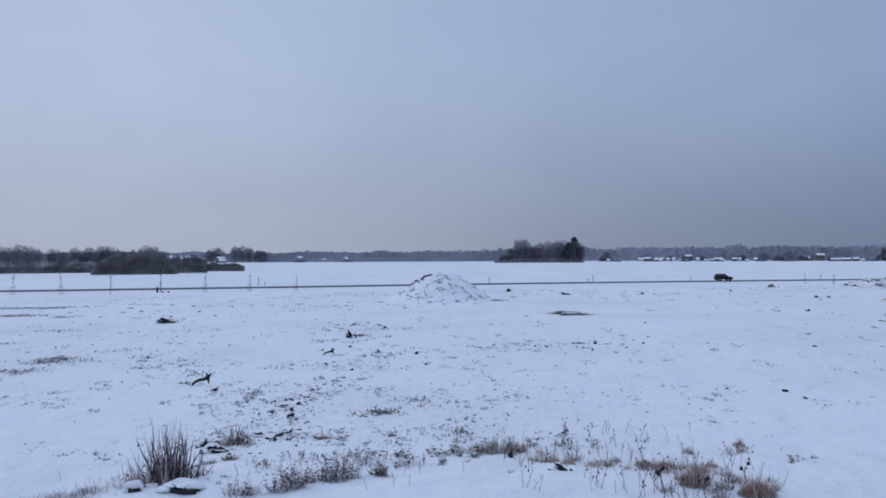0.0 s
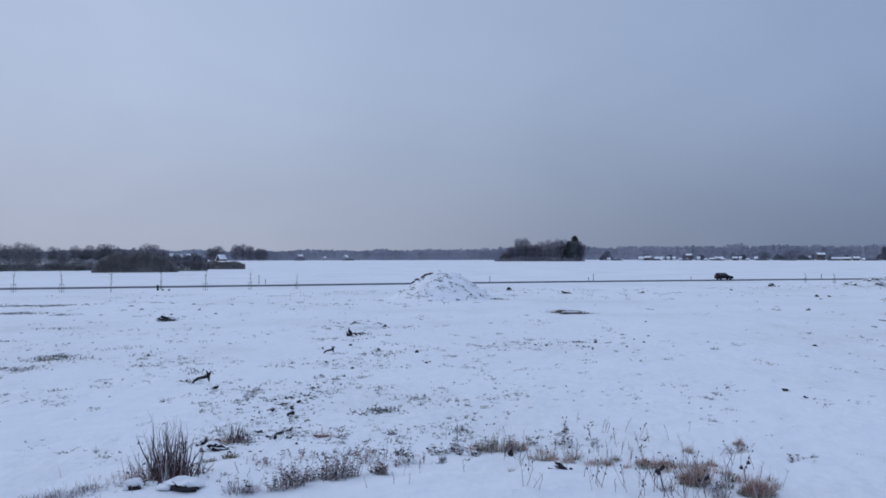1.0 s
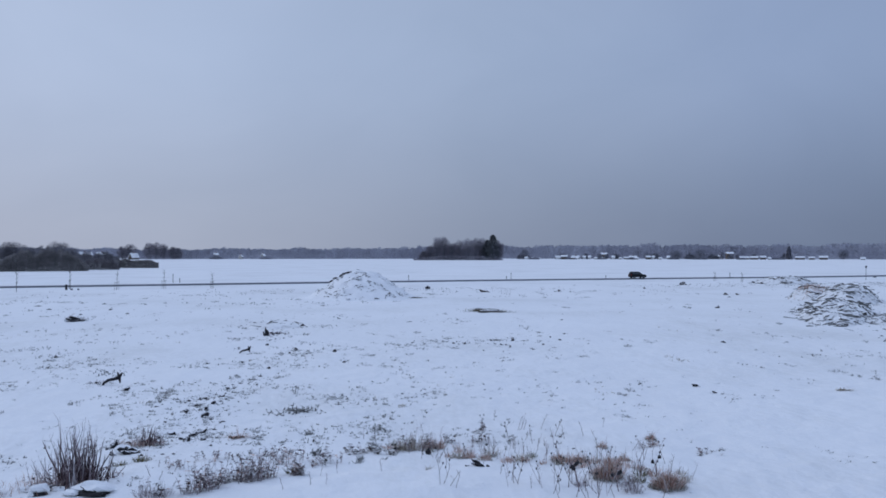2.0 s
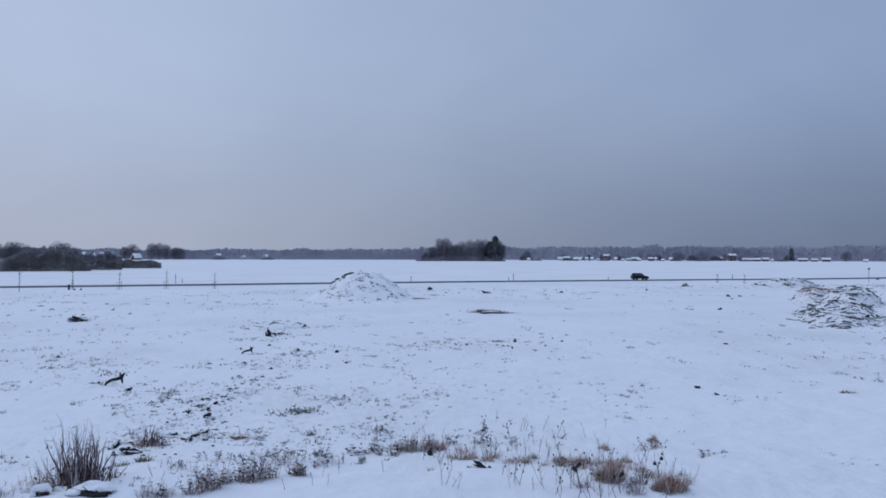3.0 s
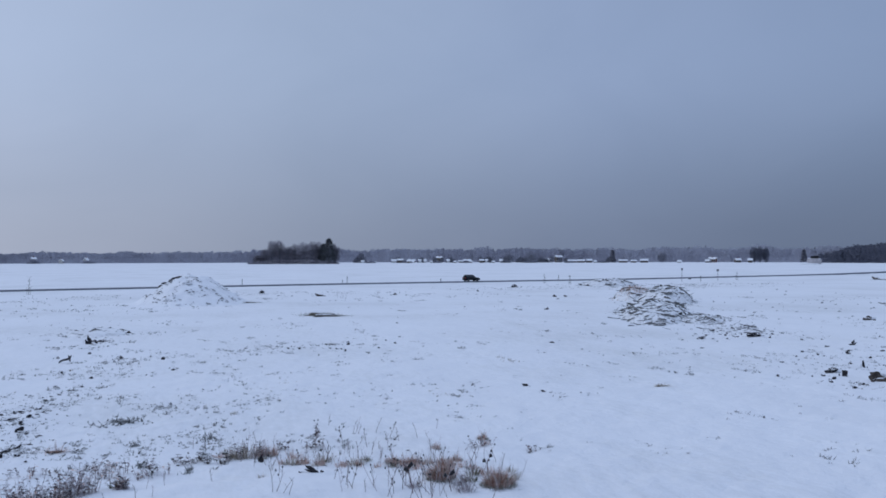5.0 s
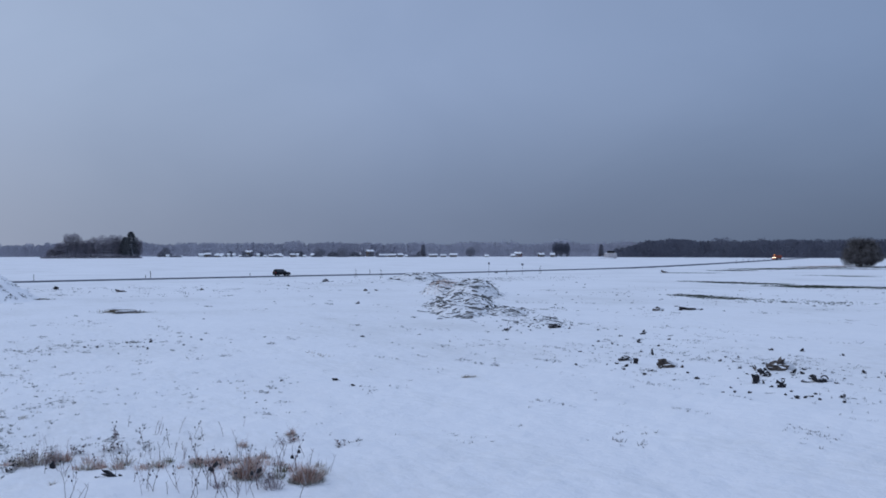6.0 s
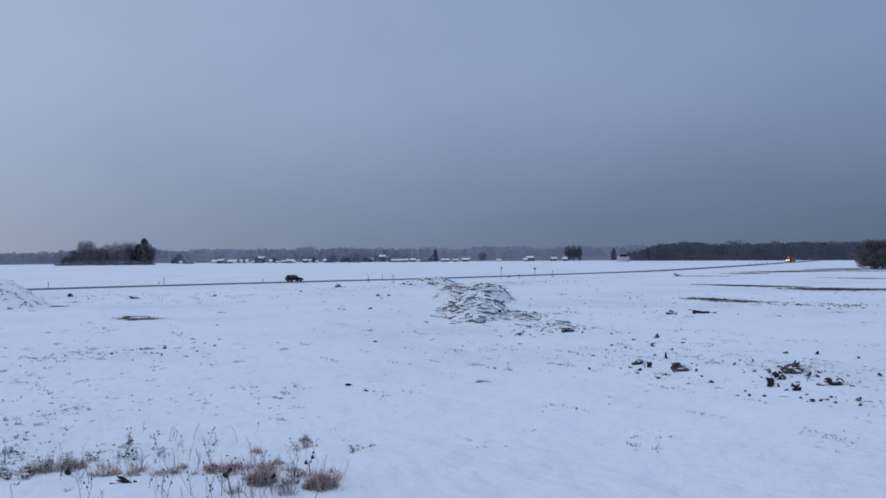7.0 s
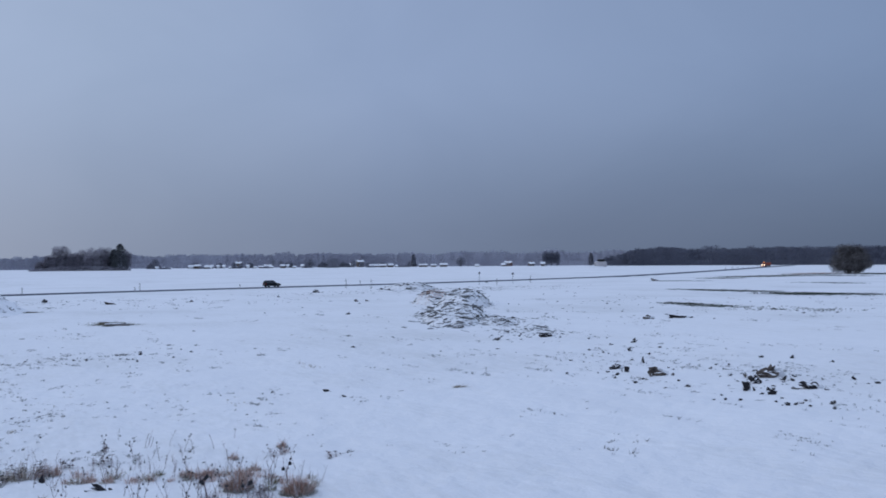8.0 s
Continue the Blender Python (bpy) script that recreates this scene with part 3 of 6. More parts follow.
# hedges and trees beyond the road
thicket("hedge", -111.6, 339, 29.5, 9, 9.2, 18, 81, "big dark overgrown bush clump beyond the road", "bushes", HEDGE, 80000, 0.42, 0.75, True)
thicket("hedge", -97.6, 405, 23, 5, 4.0, 13, 82, "clipped dark evergreen hedge on the snow", "hedge", HEDGE, 34000, 0.4, 0.25)
thicket("hedge", -168, 362, 64, 4, 3.2, 24, 83, "long low dark hedge at the field's edge", "hedge", HEDGE, 60000, 0.42, 0.1)
thicket("hedge", -98, 362, 13, 4, 5.2, 14, 84, "twiggy brown bushes between two hedges", "bushes", BARE_CROWN, 12000, 0.45, 0.6)
thicket("undergrowth", -196, 405, 130, 12, 5.4, 24, 85, "pale frosted undergrowth among birch trunks", "shrubs", PALE_TWIG, 30000, 0.8, 0.1)
rng = random.Random(9)
BIRCHES = [(-26.4, 13.0), (-25.9, 14.6), (-25.4, 15.0), (-24.9, 14.2), (-24.4, 15.6), (-23.9, 15.2), (-23.45, 13.2), (-22.6, 13.8), (-22.1, 11.5), (-21.5, 13.9), (-21.1, 12.2), (-20.7, 14.2), (-20.0, 15.6), (-19.7, 15.2), (-19.2, 13.0), (-18.8, 12.2), (-18.3, 12.5), (-17.6, 15.2), (-17.2, 14.6), (-16.6, 11.5), (-15.9, 9.5), (-15.3, 8.6), (-14.9, 9.8), (-14.6, 8.0)]
for i, (bearing, h) in enumerate(BIRCHES):
    for back in (0, 1):
        dist = 452 + back * 26 + rng.uniform(-14, 14)
        a = radians(bearing + back * rng.uniform(-0.35, 0.35))
        bare_tree(dist * math.sin(a), dist * math.cos(a), h * (1 - 0.2 * back) * 0.78, h * rng.uniform(0.42, 0.62), 1090 + i * 2 + back, "leafless birch with a pale trunk behind the hedge", PALE_BARK, twigs=GROVE, count=5200, low=0.14, group="birches behind the hedge", twig=0.66)


def round_bush(x, y, w, h, seed, label):
    rng = random.Random(seed)
    top = tagged(new("bush"), label, "bush")
    top.location = (x, y, land(x, y) - 0.05)
    for i in range(16):
        V, F = [], []
        a = rng.uniform(0, 6.283)
        r = rng.random() * w * 0.18
        bent(V, F, (math.cos(a) * r, math.sin(a) * r, 0), (math.cos(a) * 0.6, math.sin(a) * 0.6, 1), h * rng.uniform(0.6, 0.85), 0.10, 0.03, rng, 4, 4, 0.1)
        part("stem", mesh_of("stem", V, F, BARK), top)
    V, F = [], []
    for i in range(34):
        a, f = rng.uniform(0, 6.283), rng.random() ** 0.5
        z = rng.uniform(0.16, 0.8)
        wide = (0.62 + 0.45 * math.sin(math.pi * min(1.0, z * 1.15))) * (0.36 if z < 0.7 else 0.27)
        k = rng.uniform(0.13, 0.22)
        crown_twigs(V, F, rng, (math.cos(a) * f * w * wide, math.sin(a) * f * w * wide, z * h), (w * k, w * k, h * k * rng.uniform(0.7, 1.15)), 1700, 0.75, 0.16, seed * 1.1 + i)
    crown_twigs(V, F, rng, (0, 0, h * 0.45), (w * 0.53, w * 0.5, h * 0.55), 3800, 1.1, 0.12, seed * 1.3, 1.0)
    part("crown", mesh_of("crown", V, F, BUSH_TWIG), top)


round_bush(300, 247, 15.0, 11.6, 120, "large round dark leafless bush by the lane")


# ---------------------------------------------------------------- farmsteads far off
def house(bearing, dist, length, depth, eaves, ridge, turn, wall, label, name="house"):
    a = radians(bearing)
    x, y = dist * math.sin(a), dist * math.cos(a)
    top = tagged(new(name), label, "house" if name == "house" else "shed")
    top.matrix_basis = pose(x, y, land(x, y) - 0.05, 0, 0, turn - bearing)
    L, D = length / 2, depth / 2
    V = [(-L, -D, 0), (L, -D, 0), (L, D, 0), (-L, D, 0), (-L, -D, eaves), (L, -D, eaves), (L, D, eaves), (-L, D, eaves), (-L, 0, ridge - 0.1), (L, 0, ridge - 0.1)]
    F = [(0, 1, 5, 4), (1, 2, 6, 9, 5), (2, 3, 7, 6), (3, 0, 4, 8, 7), (0, 3, 2, 1)]
    part("wall", mesh_of("wall", V, F, wall), top)
    V, F, o, k = [], [], 0.5, 0.35
    for s in (-1, 1):
        n = len(V)
        V += [(-L - o, s * (D + o), eaves - 0.3), (L + o, s * (D + o), eaves - 0.3), (L + o, 0, ridge), (-L - o, 0, ridge)]
        V += [(vx, vy, vz + k) for vx, vy, vz in V[n:n + 4]]
        F += [(n, n + 1, n + 2, n + 3), (n + 4, n + 5, n + 6, n + 7), (n, n + 1, n + 5, n + 4), (n, n + 3, n + 7, n + 4), (n + 1, n + 2, n + 6, n + 5)]
    part("roof", mesh_of("roof", V, F, SNOW), top, "roof thick with snow")
    if name == "house":
        part("chimney", from_bm("chimney", slab(bmesh.new(), -0.4, 0.4, -0.4, 0.4, ridge - 0.4, ridge + 1.1), BRICK), top)
        part("door", from_bm("door", slab(bmesh.new(), -0.5, 0.5, -D - 0.06, -D + 0.02, 0.1, 2.1), WALL_DARK), top)
        for wx in (-0.72, -0.36, 0.36, 0.72):
            win = part("window", from_bm("window", slab(bmesh.new(), wx * L - 0.6, wx * L + 0.6, -D - 0.07, -D + 0.02, 1.0, min(2.3, eaves - 0.2)), PLASTIC_WHITE), top)
            part("pane", from_bm("pane", slab(bmesh.new(), wx * L - 0.5, wx * L + 0.5, -D - 0.09, -D - 0.03, 1.1, min(2.2, eaves - 0.3)), PANE), win)


for bearing, dist, L, D, e, r, turn, wall, label in [
    (-13.35, 985, 8, 6, 2.0, 6.2, 35, WALL_DARK, "far farmhouse with a steep snow-covered roof"),
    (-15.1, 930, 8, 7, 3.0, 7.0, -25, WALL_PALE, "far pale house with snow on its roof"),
    (-16.0, 930, 11, 7, 4.6, 7.2, 15, WALL_DARK, "far dark barn with snow on its roof"),
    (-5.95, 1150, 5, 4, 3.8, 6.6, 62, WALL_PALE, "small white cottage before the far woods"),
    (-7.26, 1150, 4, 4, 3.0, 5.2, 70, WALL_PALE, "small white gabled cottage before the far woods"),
    (-8.7, 1150, 4.5, 4, 5.4, 7.2, 20, WALL_DARK, "small dark cottage before the far woods"),
    (13.0, 1115, 8, 5, 2.4, 3.9, 10, WALL_DARK, "dark far house with a snowy roof"),
    (14.7, 1150, 7, 5, 5.8, 7.2, -14, WALL_DARK, "far house with a high snowy roof among trees"),
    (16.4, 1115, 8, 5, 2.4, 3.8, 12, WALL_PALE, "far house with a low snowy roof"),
    (21.95, 1140, 8, 5, 6.6, 8.2, 22, WALL_DARK, "large far farmhouse with a snowy roof"),
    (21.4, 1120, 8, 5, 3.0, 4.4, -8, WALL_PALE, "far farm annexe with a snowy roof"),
    (31.0, 1100, 8, 5, 4.0, 5.6, -20, WALL_RED, "far red house with a snowy roof"),
    (32.4, 1100, 6, 5, 2.8, 4.4, 24, WALL_DARK, "far dark house with a snowy roof"),
]:
    k = FAR if bearing > -10 else 1.0
    house(bearing, dist * k, L * k, D * k, e * k, r * k, turn, wall, label)
rng = random.Random(21)
for b, L, e, r, pale in [
    (10.02, 2.5, 1.8, 2.4, 1), (10.41, 2.0, 1.0, 1.6, 0), (10.76, 2.0, 0.8, 1.4, 0), (11.93, 4.5, 2.1, 3.5, 1), (12.32, 5.5, 2.9, 4.0, 0), (12.82, 3.0, 1.8, 2.6, 0), (13.08, 2.0, 1.1, 1.8, 1),
    (13.51, 2.5, 2.6, 3.4, 1), (13.84, 2.0, 2.4, 3.5, 1), (14.20, 2.0, 1.1, 1.9, 0), (14.50, 3.5, 1.1, 1.8, 0), (15.24, 2.5, 2.4, 3.4, 1), (15.67, 2.0, 1.1, 1.8, 0), (16.04, 5.5, 1.6, 2.2, 0),
    (16.61, 3.0, 1.3, 2.1, 0), (17.29, 4.0, 2.4, 3.4, 0), (17.59, 2.0, 2.4, 3.5, 1), (18.00, 2.5, 1.1, 1.8, 0), (18.48, 2.5, 2.1, 3.4, 1), (18.99, 4.5, 0.7, 1.3, 0)]:
    house(b, 948 + rng.uniform(-10, 10), L, 2.8, e, r, rng.uniform(-20, 20), PLASTIC_WHITE if pale else WALL_DARK, "small snow-covered garden shed on the field's far edge", "shed")
for b, L, e, r in [
    (22.77, 8.0, 1.8, 2.8), (23.32, 7.0, 2.0, 3.0), (23.80, 5.0, 2.2, 3.4), (24.15, 2.0, 1.0, 2.2), (25.81, 8.0, 2.0, 2.9), (26.43, 5.0, 1.8, 2.6), (27.05, 7.0, 2.2, 3.4), (29.09, 3.5, 1.0, 2.2), (30.70, 3.5, 1.6, 3.0), (33.09, 4.0, 2.4, 3.8)]:
    house(b, 940, L, 2.8, e, r, rng.uniform(-20, 20), WALL_DARK, "low snow-roofed outbuilding on the field's far edge", "shed")
for i, (b, d, h, w) in enumerate([(14.42, 1092, 7.5, 6), (14.85, 1096, 6.5, 5), (21.55, 1094, 8.5, 6), (22.05, 1098, 7.0, 5), (22.4, 1090, 6, 6), (17.2, 1092, 9, 7), (12.2, 1094, 8, 8), (30.8, 1088, 4.5, 5), (16.7, 1130, 15, 11)]):
    d, h, w = d * FAR, h * FAR, w * FAR
    bare_tree(d * math.sin(radians(b)), d * math.cos(radians(b)), h, w, 964 + i, "dark bare tree in a far farm garden", twigs=FAR_TREE, count=2600, low=0.0, twig=0.9)
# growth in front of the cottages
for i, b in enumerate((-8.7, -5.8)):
    thicket("hedge", 992 * math.sin(radians(b)), 992 * math.cos(radians(b)), 12, 4, 4.6 - 1.2 * i, -b, 890 + i, "frosted, haze-grey growth in front of a far cottage", "hedge", WOODS, 1800, 1.2, 0.7)
# gardens and hedges round the farmsteads
for i in range(17):
    b = 9.6 + i * 0.98 + rng.uniform(-0.4, 0.4)
    d = 931 + rng.uniform(-5, 10) if i % 2 else 962 + rng.uniform(-7, 9)
    thicket("hedge", d * math.sin(radians(b)), d * math.cos(radians(b)), rng.uniform(6, 14), 5, rng.uniform(1.0, 1.9) if i % 2 else rng.uniform(4.5, 7.5), -b, 860 + i, "dark leafless garden growth round a far farm", "hedge", FAR_TREE, 2600, 1.2, 0.7)


def film_stack():
    """A rounded white stack by the road's far bend."""
    top = tagged(new("fodder_stack"), "rounded stack under white film and snow on the field", "stack")
    top.matrix_basis = pose(448, 604, 0, 0, 0, -36)
    bm = bmesh.new()
    slab(bm, -5, 5, -3, 3, 0, 4.4, 1.4)
    part("cover", from_bm("cover", bm, FILM, True), top)
    part("snow_cap", lump_mesh("snow_cap", SNOW, 3, (9, 4, 1.4), 0.2, 0.4), top, at=pose(0, 0.9, 4.3))
    part("tyre_row", from_bm("tyre_row", slab(bmesh.new(), -2.6, 3.0, -1.9, 0.6, 4.6, 6.2, 0.3), RUBBER), top, "dark tarpaulin roll")
    part("foot_drift", lump_mesh("foot_drift", SNOW, 4, (14, 5, 2.2), 0.25, 0.5), top, at=pose(-3, -2, 0.2))


film_stack()


# ---------------------------------------------------------------- vehicles
def profile(bm, points, half, inset=0.0, lift=1e9):
    """A side outline carried across the car; above lift it leans in."""
    rows = []
    for s in (-1, 1):
        rows.append([bm.verts.new((x, s * (half - (inset if z > lift else 0)), z)) for x, z in points])
    n = len(points)
    bm.faces.new(rows[0])
    bm.faces.new(rows[1][::-1])
    for i in range(n):
        j = (i + 1) % n
        bm.faces.new((rows[0][j], rows[0][i], rows[1][i], rows[1][j]))
    bmesh.ops.recalc_face_normals(bm, faces=bm.faces[:])
    return bm


def wheel(parent, x, y, r, w):
    V, F = [], []
    tube(V, F, (x, y - w / 2, r), (x, y + w / 2, r), r, r, 20)
    tyre = part("wheel", mesh_of("wheel", V, F, RUBBER), parent)
    V, F = [], []
    s = 1 if y > 0 else -1
    tube(V, F, (x, y, r), (x, y + s * (w / 2 + 0.01), r), r * 0.6, r * 0.6, 14)
    part("rim", mesh_of("rim", V, F, DARK_METAL), tyre)


def dark_car(m):
    top = tagged(new("car"), "dark green-black estate car on the road with a white reflection patch on its bonnet", "car")
    top.matrix_basis = m
    top.scale = (0.87, 0.87, 0.94)
    bm = profile(bmesh.new(), [(-2.2, 0.32), (-2.28, 0.62), (-2.22, 1.0), (0.95, 1.04), (1.9, 0.94), (2.24, 0.74), (2.28, 0.45), (2.2, 0.3)], 0.9)
    bmesh.ops.bevel(bm, geom=bm.edges[:], offset=0.06, segments=2, affect="EDGES")
    part("body", from_bm("body", bm, CAR_PAINT, True), top)
    bm = profile(bmesh.new(), [(-2.2, 0.98), (-2.02, 1.58), (-1.6, 1.70), (-0.1, 1.70), (0.25, 1.62), (1.05, 1.0)], 0.86, 0.16, 1.2)
    bmesh.ops.bevel(bm, geom=bm.edges[:], offset=0.05, segments=2, affect="EDGES")
    part("cabin", from_bm("cabin", bm, CAR_PAINT, True), top)
    for s in (-1, 1):
        for x0, x1, t0, t1 in ((-1.95, -1.1, -1.88, -1.12), (-1.02, -0.2, -1.02, -0.2), (-0.12, 0.75, -0.12, 0.2)):
            V = [(x0, s * 0.872, 1.08), (x1, s * 0.872, 1.08), (t1, s * 0.73, 1.54), (t0, s * 0.73, 1.54)]
            V += [(vx, vy - s * 0.05, vz) for vx, vy, vz in V]
            part("side_window", mesh_of("side_window", V, [(0, 1, 2, 3), (7, 6, 5, 4), (0, 4, 5, 1), (1, 5, 6, 2), (2, 6, 7, 3), (3, 7, 4, 0)], GLASS_DARK), top)
        part("headlight", from_bm("headlight", slab(bmesh.new(), 2.12, 2.29, s * 0.68 - 0.17, s * 0.68 + 0.17, 0.66, 0.82, 0.03), LAMP_GLASS), top)
        part("tail_light", from_bm("tail_light", slab(bmesh.new(), -2.3, -2.16, s * 0.76 - 0.1, s * 0.76 + 0.1, 0.7, 1.05, 0.02), RED_GLASS), top)
        part("mirror", from_bm("mirror", slab(bmesh.new(), 0.55, 0.72, s * 0.98 - 0.1, s * 0.98 + 0.1, 1.02, 1.18, 0.03), CAR_PAINT), top)
        for x in (-1.4, 1.42):
            wheel(top, x, s * 0.8, 0.34, 0.24)
    part("windscreen", mesh_of("windscreen", [(1.03, -0.72, 1.06), (1.03, 0.72, 1.06), (0.33, 0.64, 1.6), (0.33, -0.64, 1.6), (0.98, -0.72, 1.03), (0.98, 0.72, 1.03), (0.28, 0.64, 1.57), (0.28, -0.64, 1.57)], [(0, 1, 2, 3), (7, 6, 5, 4), (0, 4, 5, 1), (2, 6, 7, 3)], GLASS_DARK), top)
    # white lump on the bonnet, added for the bright reflection on the windscreen
    part("snow_glint_patch", lump_mesh("snow_glint_patch", SNOW, 8, (0.9, 1.3, 0.10), 0.2, 0.6), top, "white bonnet patch standing for a windscreen reflection", pose(1.45, 0, 1.03))
    part("snow_glint_patch", lump_mesh("snow_glint_patch", SNOW, 9, (1.5, 1.0, 0.05), 0.2, 0.6), top, "thin snow on the roof", pose(-0.8, 0, 1.70))
    part("bumper", from_bm("bumper", slab(bmesh.new(), 2.14, 2.33, -0.85, 0.85, 0.34, 0.56, 0.05), RUBBER), top)
    part("bumper", from_bm("bumper", slab(bmesh.new(), -2.34, -2.14, -0.85, 0.85, 0.36, 0.6, 0.05), RUBBER), top)


def on_road(x, off=0.0):
    y = road_y(x)
    turn = math.degrees(math.atan2(road_y(x + 1) - y, 1))
    a = radians(turn)
    return pose(x - math.sin(a) * off, y + math.cos(a) * off, 0.40, 0, 0, turn)


dark_car(on_road(63.6, -1.0))


def orange_lorry(m):
    top = tagged(new("snow_plough"), "orange road lorry with lit headlights and a plough", "lorry")
    top.matrix_basis = m
    bm = profile(bmesh.new(), [(1.4, 0.7), (1.4, 2.9), (2.9, 2.9), (3.15, 1.8), (3.25, 0.7)], 1.2)
    bmesh.ops.bevel(bm, geom=bm.edges[:], offset=0.1, segments=2, affect="EDGES")
    part("cab", from_bm("cab", bm, ORANGE), top)
    part("hopper", from_bm("hopper", slab(bmesh.new(), -5.6, 1.2, -1.2, 1.2, 1.0, 2.9, 0.12), ORANGE), top)
    part("chassis", from_bm("chassis", slab(bmesh.new(), -5.6, 3.0, -0.5, 0.5, 0.6, 0.98, 0.03), DARK_METAL), top)
    part("windscreen", from_bm("windscreen", slab(bmesh.new(), 3.02, 3.1, -1.0, 1.0, 1.9, 2.6), GLASS_DARK), top)
    part("plough_blade", from_bm("plough_blade", slab(bmesh.new(), 3.7, 3.9, -1.5, 1.5, 0.1, 1.0, 0.06), ORANGE), top)
    V, F = [], []
    tube(V, F, (2.2, 0, 2.9), (2.2, 0, 3.25), 0.18, 0.14, 10)
    part("beacon", mesh_of("beacon", V, F, BEACON), top, "lit amber beacon")
    for s in (-1, 1):
        V, F = [], []
        tube(V, F, (3.2, s * 0.8, 1.25), (3.34, s * 0.8, 1.25), 0.30, 0.30, 12)
        part("headlight", mesh_of("headlight", V, F, HEADLAMP), top, "lit headlight")
        for x in (-4.6, -3.4, 2.2):
            wheel(top, x, s * 1.0, 0.5, 0.34)


m = on_road(477, 1.5)
orange_lorry(m @ pose(0, 0, 0, 0, 0, 162))


# ---------------------------------------------------------------- along the road
def sapling_kind():
    rng = random.Random(31)
    top = tagged(new("sapling"), "thin leafless roadside sapling tied to a stake", "sapling", "roadside saplings")
    V, F = [], []
    line = bent(V, F, (0, 0, -0.1), (0, 0, 1), 3.3, 0.05, 0.02, rng, 5, 5, 0.02)
    part("trunk", mesh_of("trunk", V, F, BARK), top)
    V, F = [], []
    for i in range(16):
        a = rng.uniform(0, 6.283)
        p = line[rng.randint(2, 5)]
        bent(V, F, p, (math.cos(a), math.sin(a), 1.6), rng.uniform(0.4, 0.9), 0.022, 0.008, rng, 3, 2, 0.1)
    part("twig_crown", mesh_of("twig_crown", V, F, BARK), top)
    for s in (-0.35, 0.35):
        V, F = [], []
        tube(V, F, (s, 0, -0.1), (s, 0, 1.5), 0.03, 0.028, 5)
        part("stake", mesh_of("stake", V, F, TIMBER), top)
    V, F = [], []
    tube(V, F, (-0.36, 0, 1.35), (0.36, 0, 1.35), 0.02, 0.02, 4)
    part("tie", mesh_of("tie", V, F, RUBBER), top)
    return top


first = sapling_kind()
spots = [(-71.6, 155.8), (-64.2, 157.4), (-56.3, 158.5), (-51.2, 169.7), (-42.2, 165.9), (-35.0, 169.4), (-26.7, 170), (-79.6, 153.6)]
first.matrix_basis = pose(*spots[0], land(*spots[0]), 0, 0, 20)
rng = random.Random(5)
for x, y in spots[1:] + [(78.6, 203.3), (81.4, 195), (139.7, 220.5)]:
    c = copy_thing(first, pose(x, y, land(x, y), 0, 0, rng.uniform(0, 360)))
    c.scale = (1, 1, rng.uniform(0.8, 1.08) if x < 0 else 0.62)
for i in range(13):
    x = 330 + i * 14
    y = road_y(x) - 6.5
    c = copy_thing(first, pose(x, y, land(x, y), 0, 0, rng.uniform(0, 360)))
    c.scale = (1.8, 1.8, rng.uniform(0.4, 0.6))


def marker_post(x, y, h):
    top = tagged(new("marker_post"), "slim roadside marker post with a dark band", "post", "marker posts")
    top.location = (x, y, land(x, y) - 0.05)
    part("post", from_bm("post", slab(bmesh.new(), -0.06, 0.06, -0.05, 0.05, 0, h, 0.015), TIMBER), top)
    part("band", from_bm("band", slab(bmesh.new(), -0.07, 0.07, -0.06, 0.06, h - 0.35, h - 0.15), RUBBER), top, "dark band")


for x, y, h in [(-39.8, 202, 2.0), (-38.6, 203, 1.0), (10.5, 212, 1.4), (33.8, 218, 1.0), (34.9, 218, 1.8), (58, 219.5, 1.0), (92, 228, 1.4), (123.1, 210.4, 1.5), (-84.5, 175, 1.2)]:
    marker_post(x, y, h)


def road_sign(x, y, h, turn):
    top = tagged(new("road_sign"), "small road sign on a tall grey pole seen from behind", "sign", "road signs")
    top.matrix_basis = pose(x, y, land(x, y) - 0.05, 0, 0, turn)
    V, F = [], []
    tube(V, F, (0, 0, 0), (0, 0, h), 0.05, 0.045, 8)
    part("pole", mesh_of("pole", V, F, DARK_METAL), top)
    part("plate", from_bm("plate", slab(bmesh.new(), -0.3, 0.3, -0.07, -0.03, h - 0.55, h, 0.01), DARK_METAL), top)


road_sign(116.7, 208.4, 3.4, 20)
road_sign(129.4, 212.9, 3.0, -35)


def culvert_rail():
    top = tagged(new("culvert_end"), "dark stump and blocks at a field entrance", "culvert")
    top.location = (-50.8, 166.4, land(-50.8, 166.4))
    part("stump", from_bm("stump", slab(bmesh.new(), -0.16, 0.16, -0.15, 0.15, -0.1, 0.95, 0.04), SOIL), top)
    for i, x in enumerate((0.9, 2.0)):
        part("block", lump_mesh("block", SOIL, 50 + i, (0.45, 0.4, 0.4)), top, at=pose(x, 0, 0.02))


culvert_rail()


